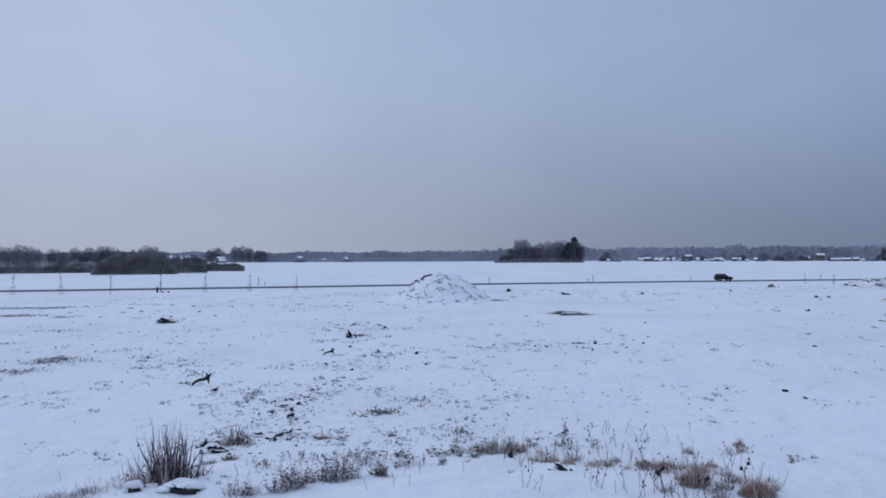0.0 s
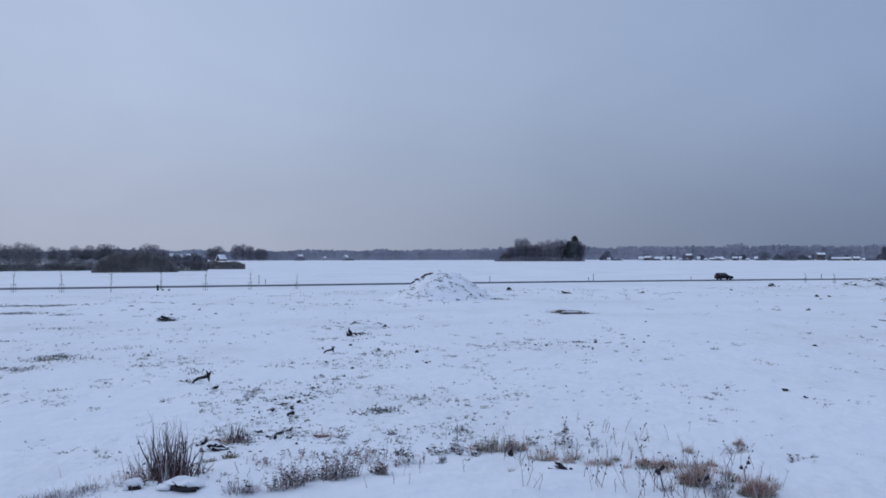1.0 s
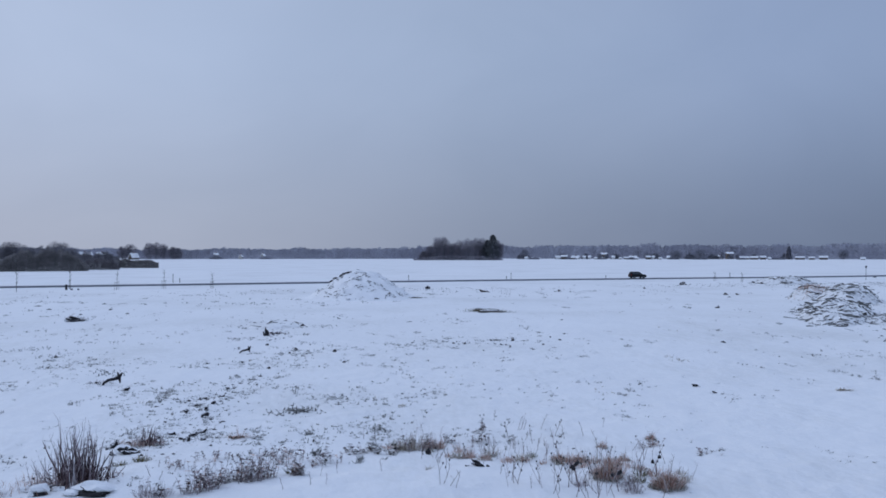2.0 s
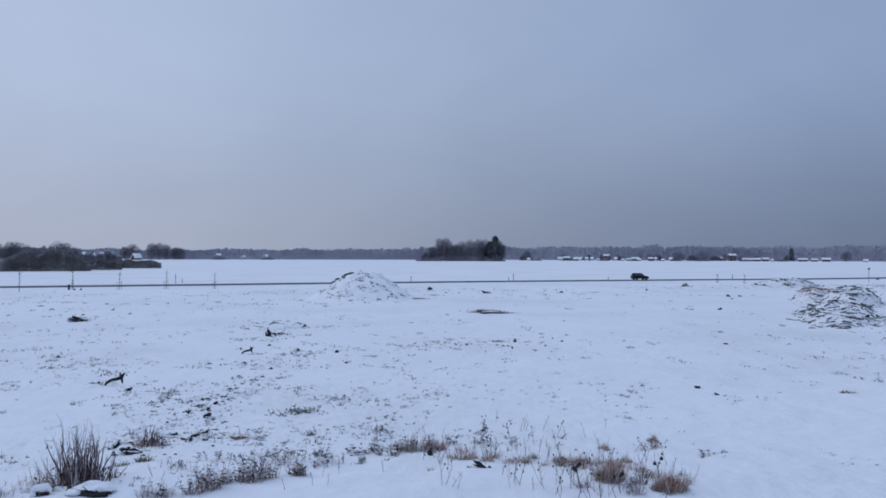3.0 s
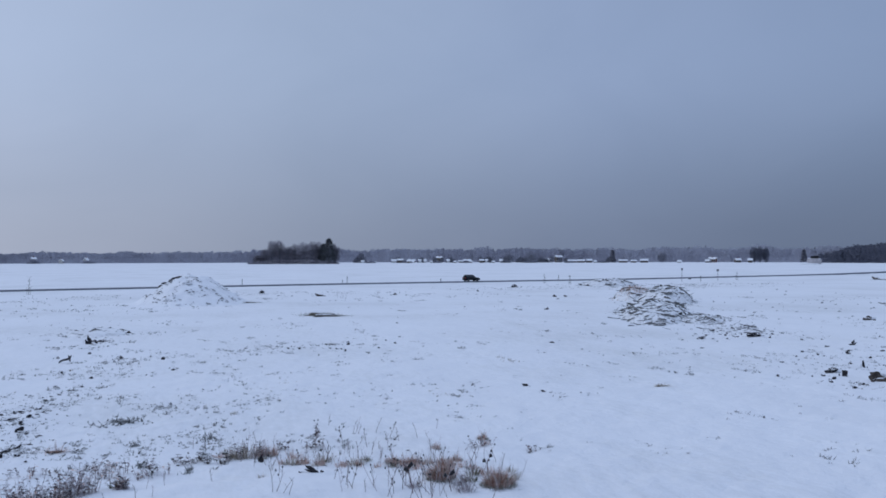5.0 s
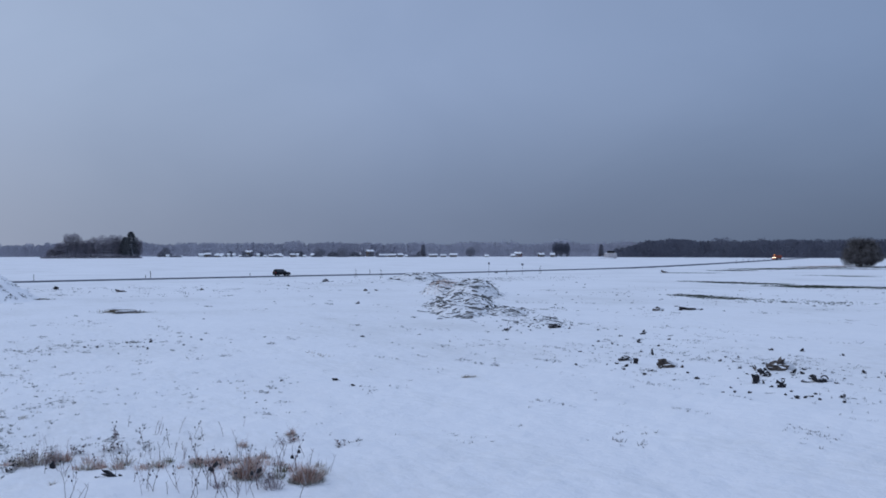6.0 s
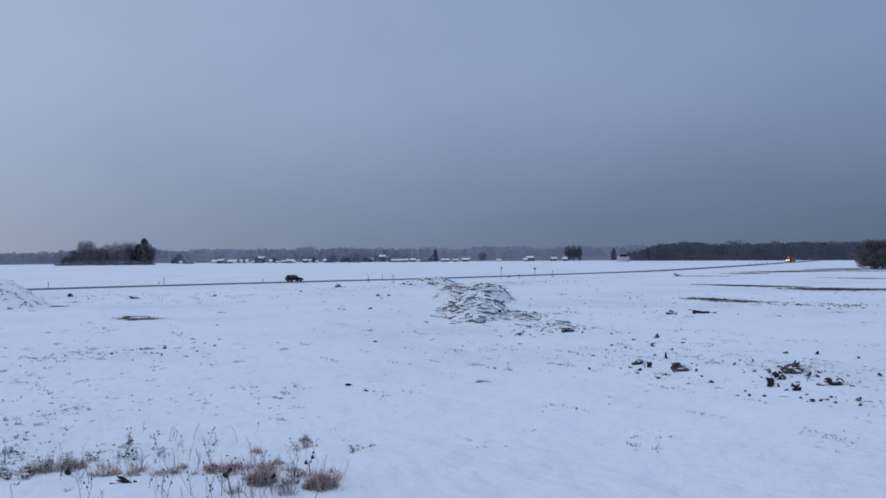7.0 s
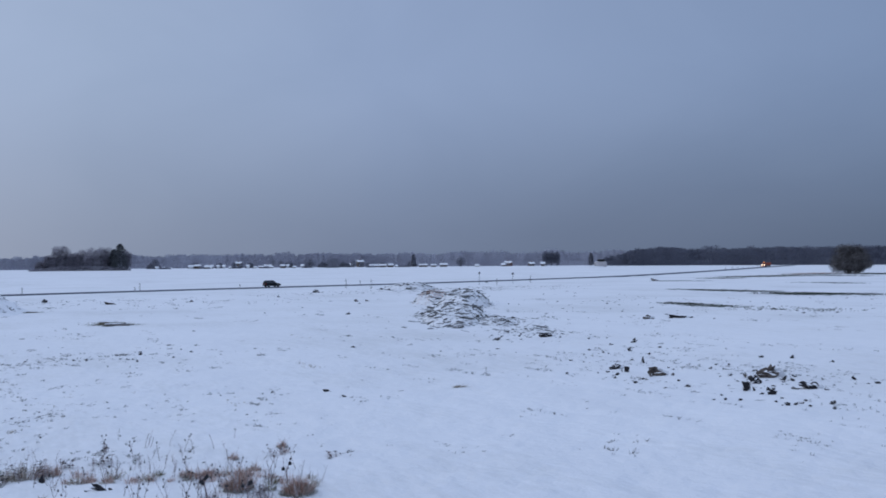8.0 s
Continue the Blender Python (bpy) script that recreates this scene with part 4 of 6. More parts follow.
# ---------------------------------------------------------------- heaps on the field
def dome(name, mat, rx, ry, h, seed, peak=1.6, rough=0.12):
    V, F = [], []
    rings, n = 26, 64
    for r in range(rings + 1):
        f = r / rings
        for i in range(n):
            a = 2 * math.pi * i / n
            w = 1 + 0.16 * noise.noise((math.cos(a) * 1.4, math.sin(a) * 1.4, seed))
            x, y = rx * w * f * math.cos(a), ry * w * f * math.sin(a)
            z = h * max(0, 1 - f * f) ** peak
            z += h * rough * (1 - f) ** 0.3 * (noise.noise((x * 0.7, y * 0.7, seed)) + 0.5 * noise.noise((x * 2.1, y * 2.1, seed + 3)))
            V.append((x, y, z * (1 - f**6) - 0.25 * f**6))
    for r in range(rings):
        for i in range(n):
            j = (i + 1) % n
            F.append((r * n + i, r * n + j, (r + 1) * n + j, (r + 1) * n + i))
    return mesh_of(name, V, F, mat, True)


def crumbs(name, mat, places, seed):
    """Small lumps, joined: places of (x, y, z, size)."""
    rng = np.random.RandomState(seed)
    base = np.array([(1, 0, 0), (0, 1, 0), (-1, 0, 0), (0, -1, 0), (0.1, 0.1, 0.8), (0, 0, -0.4)], float)
    tri = np.array([(0, 1, 4), (1, 2, 4), (2, 3, 4), (3, 0, 4), (1, 0, 5), (2, 1, 5), (3, 2, 5), (0, 3, 5)])
    P = np.array(places)
    n = len(P)
    turn = rng.uniform(0, 6.28, n)
    b = base[None] * rng.uniform(0.55, 1.3, (n, 6, 1)) * P[:, 3][:, None, None] * np.array([1.35, 0.8, 0.55])
    c, s = np.cos(turn)[:, None], np.sin(turn)[:, None]
    V = np.stack([b[..., 0] * c - b[..., 1] * s, b[..., 0] * s + b[..., 1] * c, b[..., 2]], -1) + P[:, None, :3]
    F = tri[None] + 6 * np.arange(n)[:, None, None]
    return mesh_of(name, V.reshape(-1, 3).tolist(), F.reshape(-1, 3).tolist(), mat)


def height_on(me):
    """The height of a dome's skin over a place in its own plan."""
    from mathutils.bvhtree import BVHTree
    tree = BVHTree.FromPolygons([v.co for v in me.vertices], [tuple(p.vertices) for p in me.polygons])

    def at(x, y):
        hit = tree.ray_cast(Vector((x, y, 50)), Vector((0, 0, -1)))
        return hit[0].z if hit[0] else 0.0
    return at


def snow_mound():
    top = tagged(new("earth_mound"), "earth mound under snow with soil showing in specks", "mound")
    top.location = (-0.2, 134, land(0, 134))
    me = dome("snow_cover", SNOW, 9.0, 14.0, 3.75, 2.0, 2.2, 0.13)
    part("snow_cover", me, top)
    up = height_on(me)
    rng = random.Random(3)
    for i in range(18):
        x, y = rng.gauss(0, 3.2), rng.gauss(-2, 4)
        part("snow_lump", lump_mesh("snow_lump", SNOW, 70 + i, (rng.uniform(0.5, 1.4), rng.uniform(0.5, 1.4), rng.uniform(0.2, 0.4)), 0.4, 0.5), top, at=pose(x, y, up(x, y) - 0.08))
    places = []
    for i in range(2300):
        a, f = rng.uniform(0, 6.283), rng.random() ** 0.6
        x, y = 6.6 * f * math.cos(a), 11 * f * math.sin(a)
        if noise.noise((x * 0.6, y * 0.6, 7)) > 0.05:
            places.append((x, y, max(0, up(x, y)) + 0.01, rng.uniform(0.05, 0.2)))
    part("loose_soil", crumbs("loose_soil", DUSTED_SOIL, places, 2), top, "soil crumbs dusted with snow", kind="stuff")
    for i in range(7):
        x = -4.0 + i * 0.42
        y = -0.3
        part("sod", lump_mesh("sod", SOIL, 60 + i, (0.75, 0.6, 0.4)), top, at=pose(x, y, up(x, y), 0, 0, 30 * i))


snow_mound()


def branch_mesh(seed):
    rng = random.Random(seed)
    V, F = [], []
    bent(V, F, (-0.9, 0, 0), (1, 0, 0.12), 1.8, 0.058, 0.02, rng, 5, 6, 0.2)
    return mesh_of("branch", V, F, BRANCH_WOOD)


BRANCHES = [branch_mesh(200 + i) for i in range(6)]


def sod_mesh(seed, mat):
    rng = random.Random(seed)
    me = lump_mesh("sod", mat, seed, (rng.uniform(0.6, 1.0), rng.uniform(0.4, 0.7), rng.uniform(0.25, 0.5)), 0.7, 0.5)
    return me if mat == SNOW else snow_on(me, 0.85)


SODS = [sod_mesh(240 + i, (SOIL, BRANCH_WOOD, SOIL)[i % 3]) for i in range(6)]
PUFFS = [sod_mesh(250 + i, SNOW) for i in range(4)]


def slice_mesh(seed):
    """A bowed slice of turf: a dark torn face below, snow lying along its back."""
    rng = random.Random(seed)
    n, long_, thick = 9, rng.uniform(0.8, 1.9), rng.uniform(0.06, 0.13)
    bow, skew = rng.uniform(0.0, 0.16), rng.uniform(-0.2, 0.2)
    V, F = [], []
    for i in range(n):
        f = 2 * i / (n - 1) - 1
        slim = (1 - 0.75 * abs(f) ** 2.2) * rng.uniform(0.8, 1.15)
        x, z = f * long_ / 2, bow * (1 - f * f) + skew * f + rng.gauss(0, 0.02)
        t = thick * slim
        V += [(x, -0.22 * slim - rng.uniform(0, 0.08), z - t * 2.2), (x, -0.26 * slim - rng.uniform(0, 0.06), z + t * 0.15), (x + rng.gauss(0, 0.03), -0.1, z + t * 0.75), (x, 0.45 * slim, z + t * 0.6), (x, 0.5 * slim, z - t)]
    for i in range(n - 1):
        for j in range(5):
            k, m = i * 5 + j, i * 5 + (j + 1) % 5
            F.append((k, m, m + 5, k + 5))
    F += [(4, 3, 2, 1, 0), tuple((n - 1) * 5 + j for j in range(5))]
    me = mesh_of("turf_slice", V, F, HEAP_TURF)
    me.materials.append(SNOW)
    for k, f in enumerate(me.polygons):
        if k < (n - 1) * 5 and k % 5 in (2, 3):
            f.material_index = 1
    return me


SLICES = [slice_mesh(270 + i) for i in range(8)]


def turf_heap(bearing, dist, rx, ry, h, seed, slices, sticks, label, crumb=0.5, red=False):
    """A ridge of dumped turf slices and branches, half drifted over; its long way runs with the line of sight from the bank."""
    a = radians(bearing)
    top = tagged(new("turf_heap"), label, "heap")
    x, y = dist * math.sin(a), dist * math.cos(a)
    top.matrix_basis = pose(x, y, land(x, y) - 0.02, 0, 0, -bearing)
    me = dome("snow_cover", HEAP_SNOW, rx, ry, h, seed, 0.65, 0.2)
    part("snow_cover", me, top)
    up = height_on(me)
    rng = random.Random(seed)

    def spot(reach):
        while True:
            b, f = rng.uniform(0, 6.283), rng.random() ** 0.46 * reach
            bx, by = rx * f * math.cos(b), ry * f * math.sin(b)
            if noise.noise((bx * 0.7, by * 0.25, seed * 1.3)) > rng.uniform(-0.75, 0.2):
                return bx, by

    for i in range(slices):
        bx, by = spot(0.97)
        lean = math.degrees(math.atan2(up(bx + 0.5, by) - up(bx - 0.5, by), 1.0))
        b = part("turf_slice", rng.choice(SLICES), top, at=pose(bx, by, max(0, up(bx, by)) + 0.04, rng.gauss(0, 12), -lean * 0.7 + rng.gauss(0, 12), rng.gauss(0, 30)))
        k = rng.choice((0.22, 0.28, 0.36, 0.45, 0.6, 0.9)) * (1.0 if h > 0.8 else 0.6)
        b.scale = (k, k, k * rng.uniform(0.7, 1.1))
    for i in range(sticks):
        bx, by = spot(1.1)
        k = rng.uniform(0.3, 1.0)
        b = part("branch", rng.choice(BRANCHES), top, at=pose(bx, by, max(0.02, up(bx, by)) + 0.05, rng.gauss(0, 20), rng.gauss(0, 9), rng.gauss(0, 25) + rng.choice((0, 180))))
        b.scale = (k, k, k)
    for i in range(slices // 2):
        bx, by = spot(1.1)
        kind = rng.random() < 0.6
        k = rng.choice((0.2, 0.3, 0.4, 0.55, 0.75))
        b = part("sod" if kind else "snow_puff", rng.choice(SODS if kind else PUFFS), top, at=pose(bx, by, max(0, up(bx, by)) - 0.03, rng.gauss(0, 12), rng.gauss(0, 12), rng.uniform(0, 360)))
        b.scale = (k, k, k)
    places = []
    for i in range(int(slices * 5 * crumb)):
        bx, by = spot(1.2)
        places.append((bx, by, max(0, up(bx, by)) + 0.02, rng.uniform(0.04, 0.14)))
    part("loose_soil", crumbs("loose_soil", DUSTED_SOIL, places, int(seed)), top, kind="stuff")
    if red:
        V, F = [], []
        for i in range(420):
            bx, by = rng.gauss(-0.05, 0.3) * rx, rng.gauss(-0.2, 0.3) * ry
            blade(V, F, (bx, by, max(0, up(bx, by))), (rng.gauss(0.5, 0.6), rng.gauss(0, 0.6), 0.7), rng.uniform(0.3, 0.7), 0.06, 0.5, rng)
        part("dead_grass", mesh_of("dead_grass", V, F, RUST), top, "rust-brown dead grass", kind="stuff")


turf_heap(27.7, 106, 4.0, 23.0, 1.15, 11.0, 230, 60, "long low heap of dumped turf and branches half under snow")
turf_heap(28.3, 134, 4.1, 12.0, 2.0, 12.0, 150, 40, "tall end of a heap of turf and branches under snow")
turf_heap(26.5, 140, 3.4, 8.0, 1.6, 15.0, 60, 24, "heap of turf and rust-red dead grass under snow", red=True)
turf_heap(30.3, 96, 2.7, 8.0, 0.4, 14.0, 60, 16, "sloping tail of turf lumps half under snow", 1.5)
turf_heap(32.4, 84, 2.6, 6.0, 0.12, 13.0, 16, 10, "thin spread of broken turf in the snow", 1.5)
turf_heap(25.0, 205, 6.5, 6.0, 1.4, 16.0, 110, 30, "low heap of turf and branches near the road under snow")
turf_heap(-5.2, 83, 2.6, 4.6, 0.35, 17.0, 5, 3, "low snow-covered hummock with few sods on it", 2.0)


# clods of earth thrown up on the field
def chunk_mesh(seed, w, d, h, mat):
    """A broken plate of frozen earth with a jagged rim, tilted and sunk in the snow."""
    rng = random.Random(seed)
    n = 12
    horn = rng.randrange(1, 6)
    rim = []
    for i in range(n):
        a = 2 * math.pi * i / n + rng.uniform(-0.15, 0.15)
        r = rng.uniform(0.6, 1.1) * (1.45 if i == horn else 1.0)
        rim.append((r * math.cos(a) * w * 0.52, r * math.sin(a) * h * 0.6))
    V = [(0, -d * rng.uniform(0.5, 0.8), -h * 0.1)]
    V += [(x, -d * rng.uniform(0.15, 0.5), z) for x, z in rim]
    V += [(x * 0.85 + w * 0.06, d * rng.uniform(0.3, 0.55), z * rng.uniform(0.6, 0.9)) for x, z in rim]
    V.append((0, d * 0.6, 0))
    F = []
    for i in range(n):
        j = (i + 1) % n
        F += [(0, 1 + i, 1 + j), (1 + i, 1 + n + i, 1 + n + j, 1 + j), (1 + n + j, 1 + n + i, 2 * n + 1)]
    tilt = Euler((-rng.uniform(0.15, 0.6), rng.uniform(-0.45, 0.45), 0)).to_matrix()
    V = [tilt @ Vector(v) + Vector((0, 0, h * 0.3)) for v in V]
    if w < 0.3:
        me = mesh_of("lump", V, F, mat)
        return snow_on(me) if w > 0.12 else me
    bm = bmesh.new()
    vs = [bm.verts.new(v) for v in V]
    for f in F:
        bm.faces.new([vs[i] for i in f])
    bmesh.ops.subdivide_edges(bm, edges=bm.edges[:], cuts=1, use_grid_fill=True)
    for v in bm.verts:
        k = v.co * (5.0 / w)
        v.co += Vector((noise.noise(k + Vector((seed, 0, 0))), noise.noise(k + Vector((0, seed, 3))), noise.noise(k + Vector((7, 0, seed))))) * (0.11 * min(w, 2 * h))
    return snow_on(from_bm("lump", bm, mat))


def clod(x, y, w, h, seed, label, mat=SOIL, cap=True, sticks=0, hoop=False):
    top = tagged(new("earth_clod"), label, "clod")
    rng = random.Random(seed)
    away = -math.degrees(math.atan2(x, y))
    top.matrix_basis = pose(x, y, land(x, y), 0, 0, away + rng.uniform(-12, 12))
    w, h = w * 0.95, h * 0.95
    d = w * rng.uniform(0.3, 0.45)
    part("lump", chunk_mesh(seed, w, d, h, mat), top)
    if cap:
        part("snow_cap", lump_mesh("snow_cap", SNOW, seed + 9, (w * 1.0, d * 1.1, h * 1.0), 0.6, 0.6), top, "snow lying over its back", pose(w * rng.uniform(-0.3, 0.3), d * 0.85, h * 0.12))
    for i in range(2 if h > 0.15 else 1):
        part("bit", chunk_mesh(seed + 40 + i, w * rng.uniform(0.15, 0.4), d * 0.5, h * rng.uniform(0.2, 0.5), mat), top, at=pose(w * rng.uniform(-1.1, 1.1), -d * rng.uniform(-0.6, 1.6), -0.02))
    for i in range(2 if w > 0.3 else 0):
        b = part("snow_puff", rng.choice(PUFFS), top, at=pose(w * rng.choice((-0.62, 0.62)) * rng.uniform(0.8, 1.2), -d * rng.uniform(-0.3, 0.9), -0.03, 0, 0, rng.uniform(0, 360)))
        k = w * rng.uniform(0.2, 0.36)
        b.scale = (k, k, k * 0.8)
    for i in range(sticks):
        b = part("root", rng.choice(BRANCHES), top, at=pose(rng.uniform(-0.4, 0.4) * w, -d * 0.2, h * 0.3, rng.gauss(0, 25), rng.uniform(-40, 10), rng.uniform(0, 360)))
        k = w * rng.uniform(0.35, 0.6)
        b.scale = (k, k, k)
    if hoop:
        V, F = [], []
        bow = [Vector((w * (0.12 + 0.2 * (1 - math.cos(a))), -d * 0.3, h * (0.25 + 0.75 * math.sin(a)))) for a in (0, 0.6, 1.2, 1.8, 2.4, 2.9)]
        for p, q in zip(bow, bow[1:]):
            tube(V, F, p, q, 0.035, 0.032, 5)
        part("root", mesh_of("root", V, F, mat), top, "root bent in a hoop")


def stick_pile(x, y, w, h, count, seed, label):
    """Dark sticks and torn turf lying together."""
    rng = random.Random(seed)
    top = tagged(new("stick_pile"), label, "sticks")
    top.matrix_basis = pose(x, y, land(x, y), 0, 0, rng.uniform(-10, 10))
    for i in range(count):
        k = w * rng.uniform(0.12, 0.3)
        b = part("stick", rng.choice(BRANCHES), top, at=pose(rng.gauss(0, 0.30) * w, rng.gauss(0, 0.4) * w, 0.04 + h * 0.3 * rng.random(), rng.gauss(0, 20), rng.gauss(-12, 18), rng.gauss(0, 45)))
        b.scale = (k, k, k * 1.2)
    for i in range(3):
        part("sod", chunk_mesh(seed + i, w * 0.2, w * 0.1, h * 0.55, SOIL), top, at=pose(rng.gauss(0, 0.2) * w, rng.gauss(0, 0.3) * w, -0.03))
    V, F = [], []
    for i in range(90):
        blade(V, F, (rng.gauss(0, 0.35) * w, rng.gauss(0, 0.4) * w, 0), (rng.gauss(0.5, 0.7), rng.gauss(0, 0.5), 0.6), h * rng.uniform(0.3, 0.9), 0.03, 0.6, rng)
    part("dead_grass", mesh_of("dead_grass", V, F, WEED), top, kind="stuff")


for i, (x, y, w, h, cap, sticks) in enumerate([
    (15.8, 43.3, 0.3, 0.16, 0, 0), (15.8, 40.9, 0.26, 0.1, 0, 0), (3.4, 27.2, 0.5, 0.16, 0, 1), (-7.3, 30.1, 0.8, 0.3, 1, 0), (-8.0, 31.3, 0.4, 0.2, 0, 0), (2.1, 29.5, 0.22, 0.2, 0, 0), (-5.8, 33.2, 0.4, 0.14, 0, 0), (-6.0, 37.0, 0.3, 0.2, 0, 0)]):
    clod(x, y, w, h, 300 + i, "dark frozen clod of earth lying in the snow", cap=cap, sticks=sticks)
clod(-26.6, 89.6, 1.7, 0.5, 318, "long dark sod with snow lying along its top", cap=True, sticks=4)
stick_pile(-26.6, 90, 1.5, 0.5, 22, 901, "flat dark tangle of sticks and turf on the snow")


def forked_root(x, y, s, turn, label):
    """A dug-up root: an arched stem that ends in a fork."""
    top = tagged(new("tree_root"), label, "root")
    top.matrix_basis = pose(x, y, land(x, y), 0, 0, turn)
    V, F = [], []
    bow = [(-0.5, 0, -0.02), (-0.42, -0.04, 0.14), (-0.2, -0.05, 0.27), (0.05, 0, 0.30), (0.26, 0.04, 0.38)]
    for i in range(4):
        tube(V, F, Vector(bow[i]) * s, Vector(bow[i + 1]) * s, (0.05 + 0.012 * i) * s, (0.062 + 0.012 * i) * s, 6)
    part("arched_stem", mesh_of("arched_stem", V, F, SOIL), top)
    for b in ((0.18, 0.03, 0.62), (0.40, 0.0, 0.60), (0.32, -0.1, 0.12)):
        V, F = [], []
        tube(V, F, Vector(bow[4]) * s, Vector(b) * s, 0.085 * s, 0.035 * s, 6)
        part("prong", mesh_of("prong", V, F, SOIL), top)
    b = part("snow_puff", PUFFS[1], top, "snow caught under it", pose(-0.1 * s, -0.05 * s, 0, 0, 0, 20))
    b.scale = (0.3 * s, 0.2 * s, 0.2 * s)


forked_root(-11.8, 45.9, 1.0, 4, "dark arched root with a fork lying in the snow")
forked_root(-7.3, 60.0, 0.8, 0, "small dark forked root standing out of the snow")
clod(-10.7, 43.7, 0.55, 0.16, 389, "flat dark clod of earth in the snow", cap=False)
stick_pile(-12.8, 46.4, 0.9, 0.2, 3, 902, "thin sticks lying in the snow")
for i, (x, y, w, h, cap) in enumerate([
    (54.5, 136.7, 0.7, 0.4, 0), (40.9, 105.1, 0.6, 0.3, 0), (64.2, 78.3, 1.0, 0.5, 1), (68.1, 78.1, 2.4, 0.28, 1),
    (175.1, 210.9, 2.0, 0.8, 0), (11.5, 164.8, 0.8, 0.7, 0), (19.5, 149.8, 1.8, 0.25, 1), (-8.3, 25.6, 0.4, 0.2, 0)]):
    clod(x, y, w, h, 331 + i, "dark clod of soil and turf on the snowy field", SOIL if i % 2 else TURF, cap)
for i, (x, y, w, h, cap, mat) in enumerate([
    (37.6, 36.1, 1.2, 0.74, 1, TURF), (33.6, 33.6, 0.42, 0.6, 1, SOIL), (35.5, 34.9, 0.74, 0.42, 0, SOIL), (33.5, 31.9, 0.56, 0.46, 0, SOIL), (36.0, 32.0, 0.95, 0.34, 1, SOIL),
    (33.5, 43.7, 0.76, 0.32, 1, SOIL), (33.1, 42.1, 0.32, 0.46, 0, SOIL), (33.6, 40.3, 0.94, 0.52, 1, TURF), (36.9, 45.3, 0.19, 0.46, 0, SOIL), (41.7, 63.6, 1.2, 0.32, 1, SOIL), (37.3, 63.6, 0.5, 0.26, 0, SOIL)]):
    clod(x, y, w, h, 360 + i, "overturned clod of dark soil with snow on top", mat, cap, 0, i == 4)
SMALL_CLODS = [
    (31.5, 29.1, 0.32), (37.6, 34.4, 0.26), (37.6, 35.0, 0.4), (30.9, 31.2, 0.22), (31.9, 29.0, 0.22), (32.4, 29.1, 0.22), (32.0, 28.3, 0.19), (33.4, 28.3, 0.26), (32.3, 27.3, 0.2), (30.3, 31.5, 0.15),
    (31.4, 32.9, 0.16), (29.9, 31.8, 0.16), (46.3, 39.3, 0.22), (40.8, 33.3, 0.3), (46.3, 42.4, 0.3), (45.0, 43.7, 0.32), (35.5, 32.4, 0.24), (31.7, 29.9, 0.14), (32.7, 30.5, 0.16), (33.1, 29.5, 0.18)]
FAR_CLODS = [
    (32.1, 42.5, 0.28), (41.2, 50.0, 0.26), (45.1, 56.5, 0.5), (41.4, 52.3, 0.36), (42.6, 56.0, 0.3), (39.1, 52.3, 0.25), (32.0, 41.5, 0.3), (32.0, 39.3, 0.18), (30.7, 38.3, 0.24), (33.0, 37.7, 0.18),
    (31.6, 42.7, 0.16), (31.0, 40.4, 0.24), (34.4, 40.2, 0.14), (-6.5, 65.4, 0.3), (-6.8, 54.4, 0.24), (-4.3, 62.1, 0.36), (-4.5, 59.2, 0.2), (-1.7, 59.3, 0.26), (-1.0, 53.8, 0.22), (-5.0, 51.3, 0.2), (-3.4, 58.3, 0.18), (-7.2, 75.7, 0.34)]
for i, (x, y, w) in enumerate(SMALL_CLODS + FAR_CLODS):
    clod(x, y, w, w * (0.45 + 0.06 * (i * 7 % 5)), 1400 + i, "small dark clod of frozen soil in the snow", SOIL, False)
for i, (x, y, w) in enumerate([(18.6, 86.2, 0.27), (15.5, 71.0, 0.26), (49.4, 160.9, 0.61), (32.1, 150.8, 0.74), (62.8, 179.7, 1.38), (56.2, 136.6, 0.62), (128.8, 225.9, 0.78)]):
    clod(x, y, w, w * 0.42, 1460 + i, "dark clod of turf lying on the snowy field", (SOIL, TURF)[i % 2], i % 3 == 0)
clod(-7.4, 73.4, 0.5, 0.62, 395, "dark upright sod on a low snowy hummock", SOIL, False)
stick_pile(-6.6, 75.3, 1.2, 0.35, 6, 903, "dark sticks lying on a low snowy hummock")
for i, (x, y, w) in enumerate([(31.4, 30.5, 0.6), (33.8, 27.9, 0.8), (44.0, 36.7, 0.7), (42.7, 39.1, 1.0), (46.6, 50.9, 0.6), (38.4, 43.9, 0.7), (-8.2, 70.6, 0.9), (-6.5, 69.0, 0.6), (-9.3, 75.4, 0.9), (-6.0, 77.3, 0.6), (-7.8, 86.1, 1.2)]):
    top = tagged(new("fallen_stick", BRANCHES[i % 6]), "thin dark stick lying flat on the snow", "stick", "sticks lying on the field")
    top.matrix_basis = pose(x, y, land(x, y) + 0.015, 0, 0, 9 * (i % 5) - 60)
    top.scale = (w * 0.42, w * 0.42, w * 0.42)


rng = random.Random(91)
for cx, cy, sx, sy, n in ((36, 46, 2.6, 3.2, 8), (36, 34.5, 3.0, 2.6, 6), (41, 66, 3.6, 3.0, 12), (-6.6, 37, 0.7, 3.4, 6), (9, 66, 2.6, 2.5, 12), (-6.4, 38, 0.6, 2.2, 8), (-6.2, 33, 0.5, 1.2, 5), (39, 54, 3.0, 2.5, 6)):
    for i in range(n):
        x, y = rng.gauss(cx, sx), rng.gauss(cy, sy)
        clod(x, y, rng.uniform(0.12, 0.34), rng.uniform(0.06, 0.16), rng.randint(1000, 9000), "small dark clod of frozen soil in the snow", SOIL, rng.random() < 0.3)


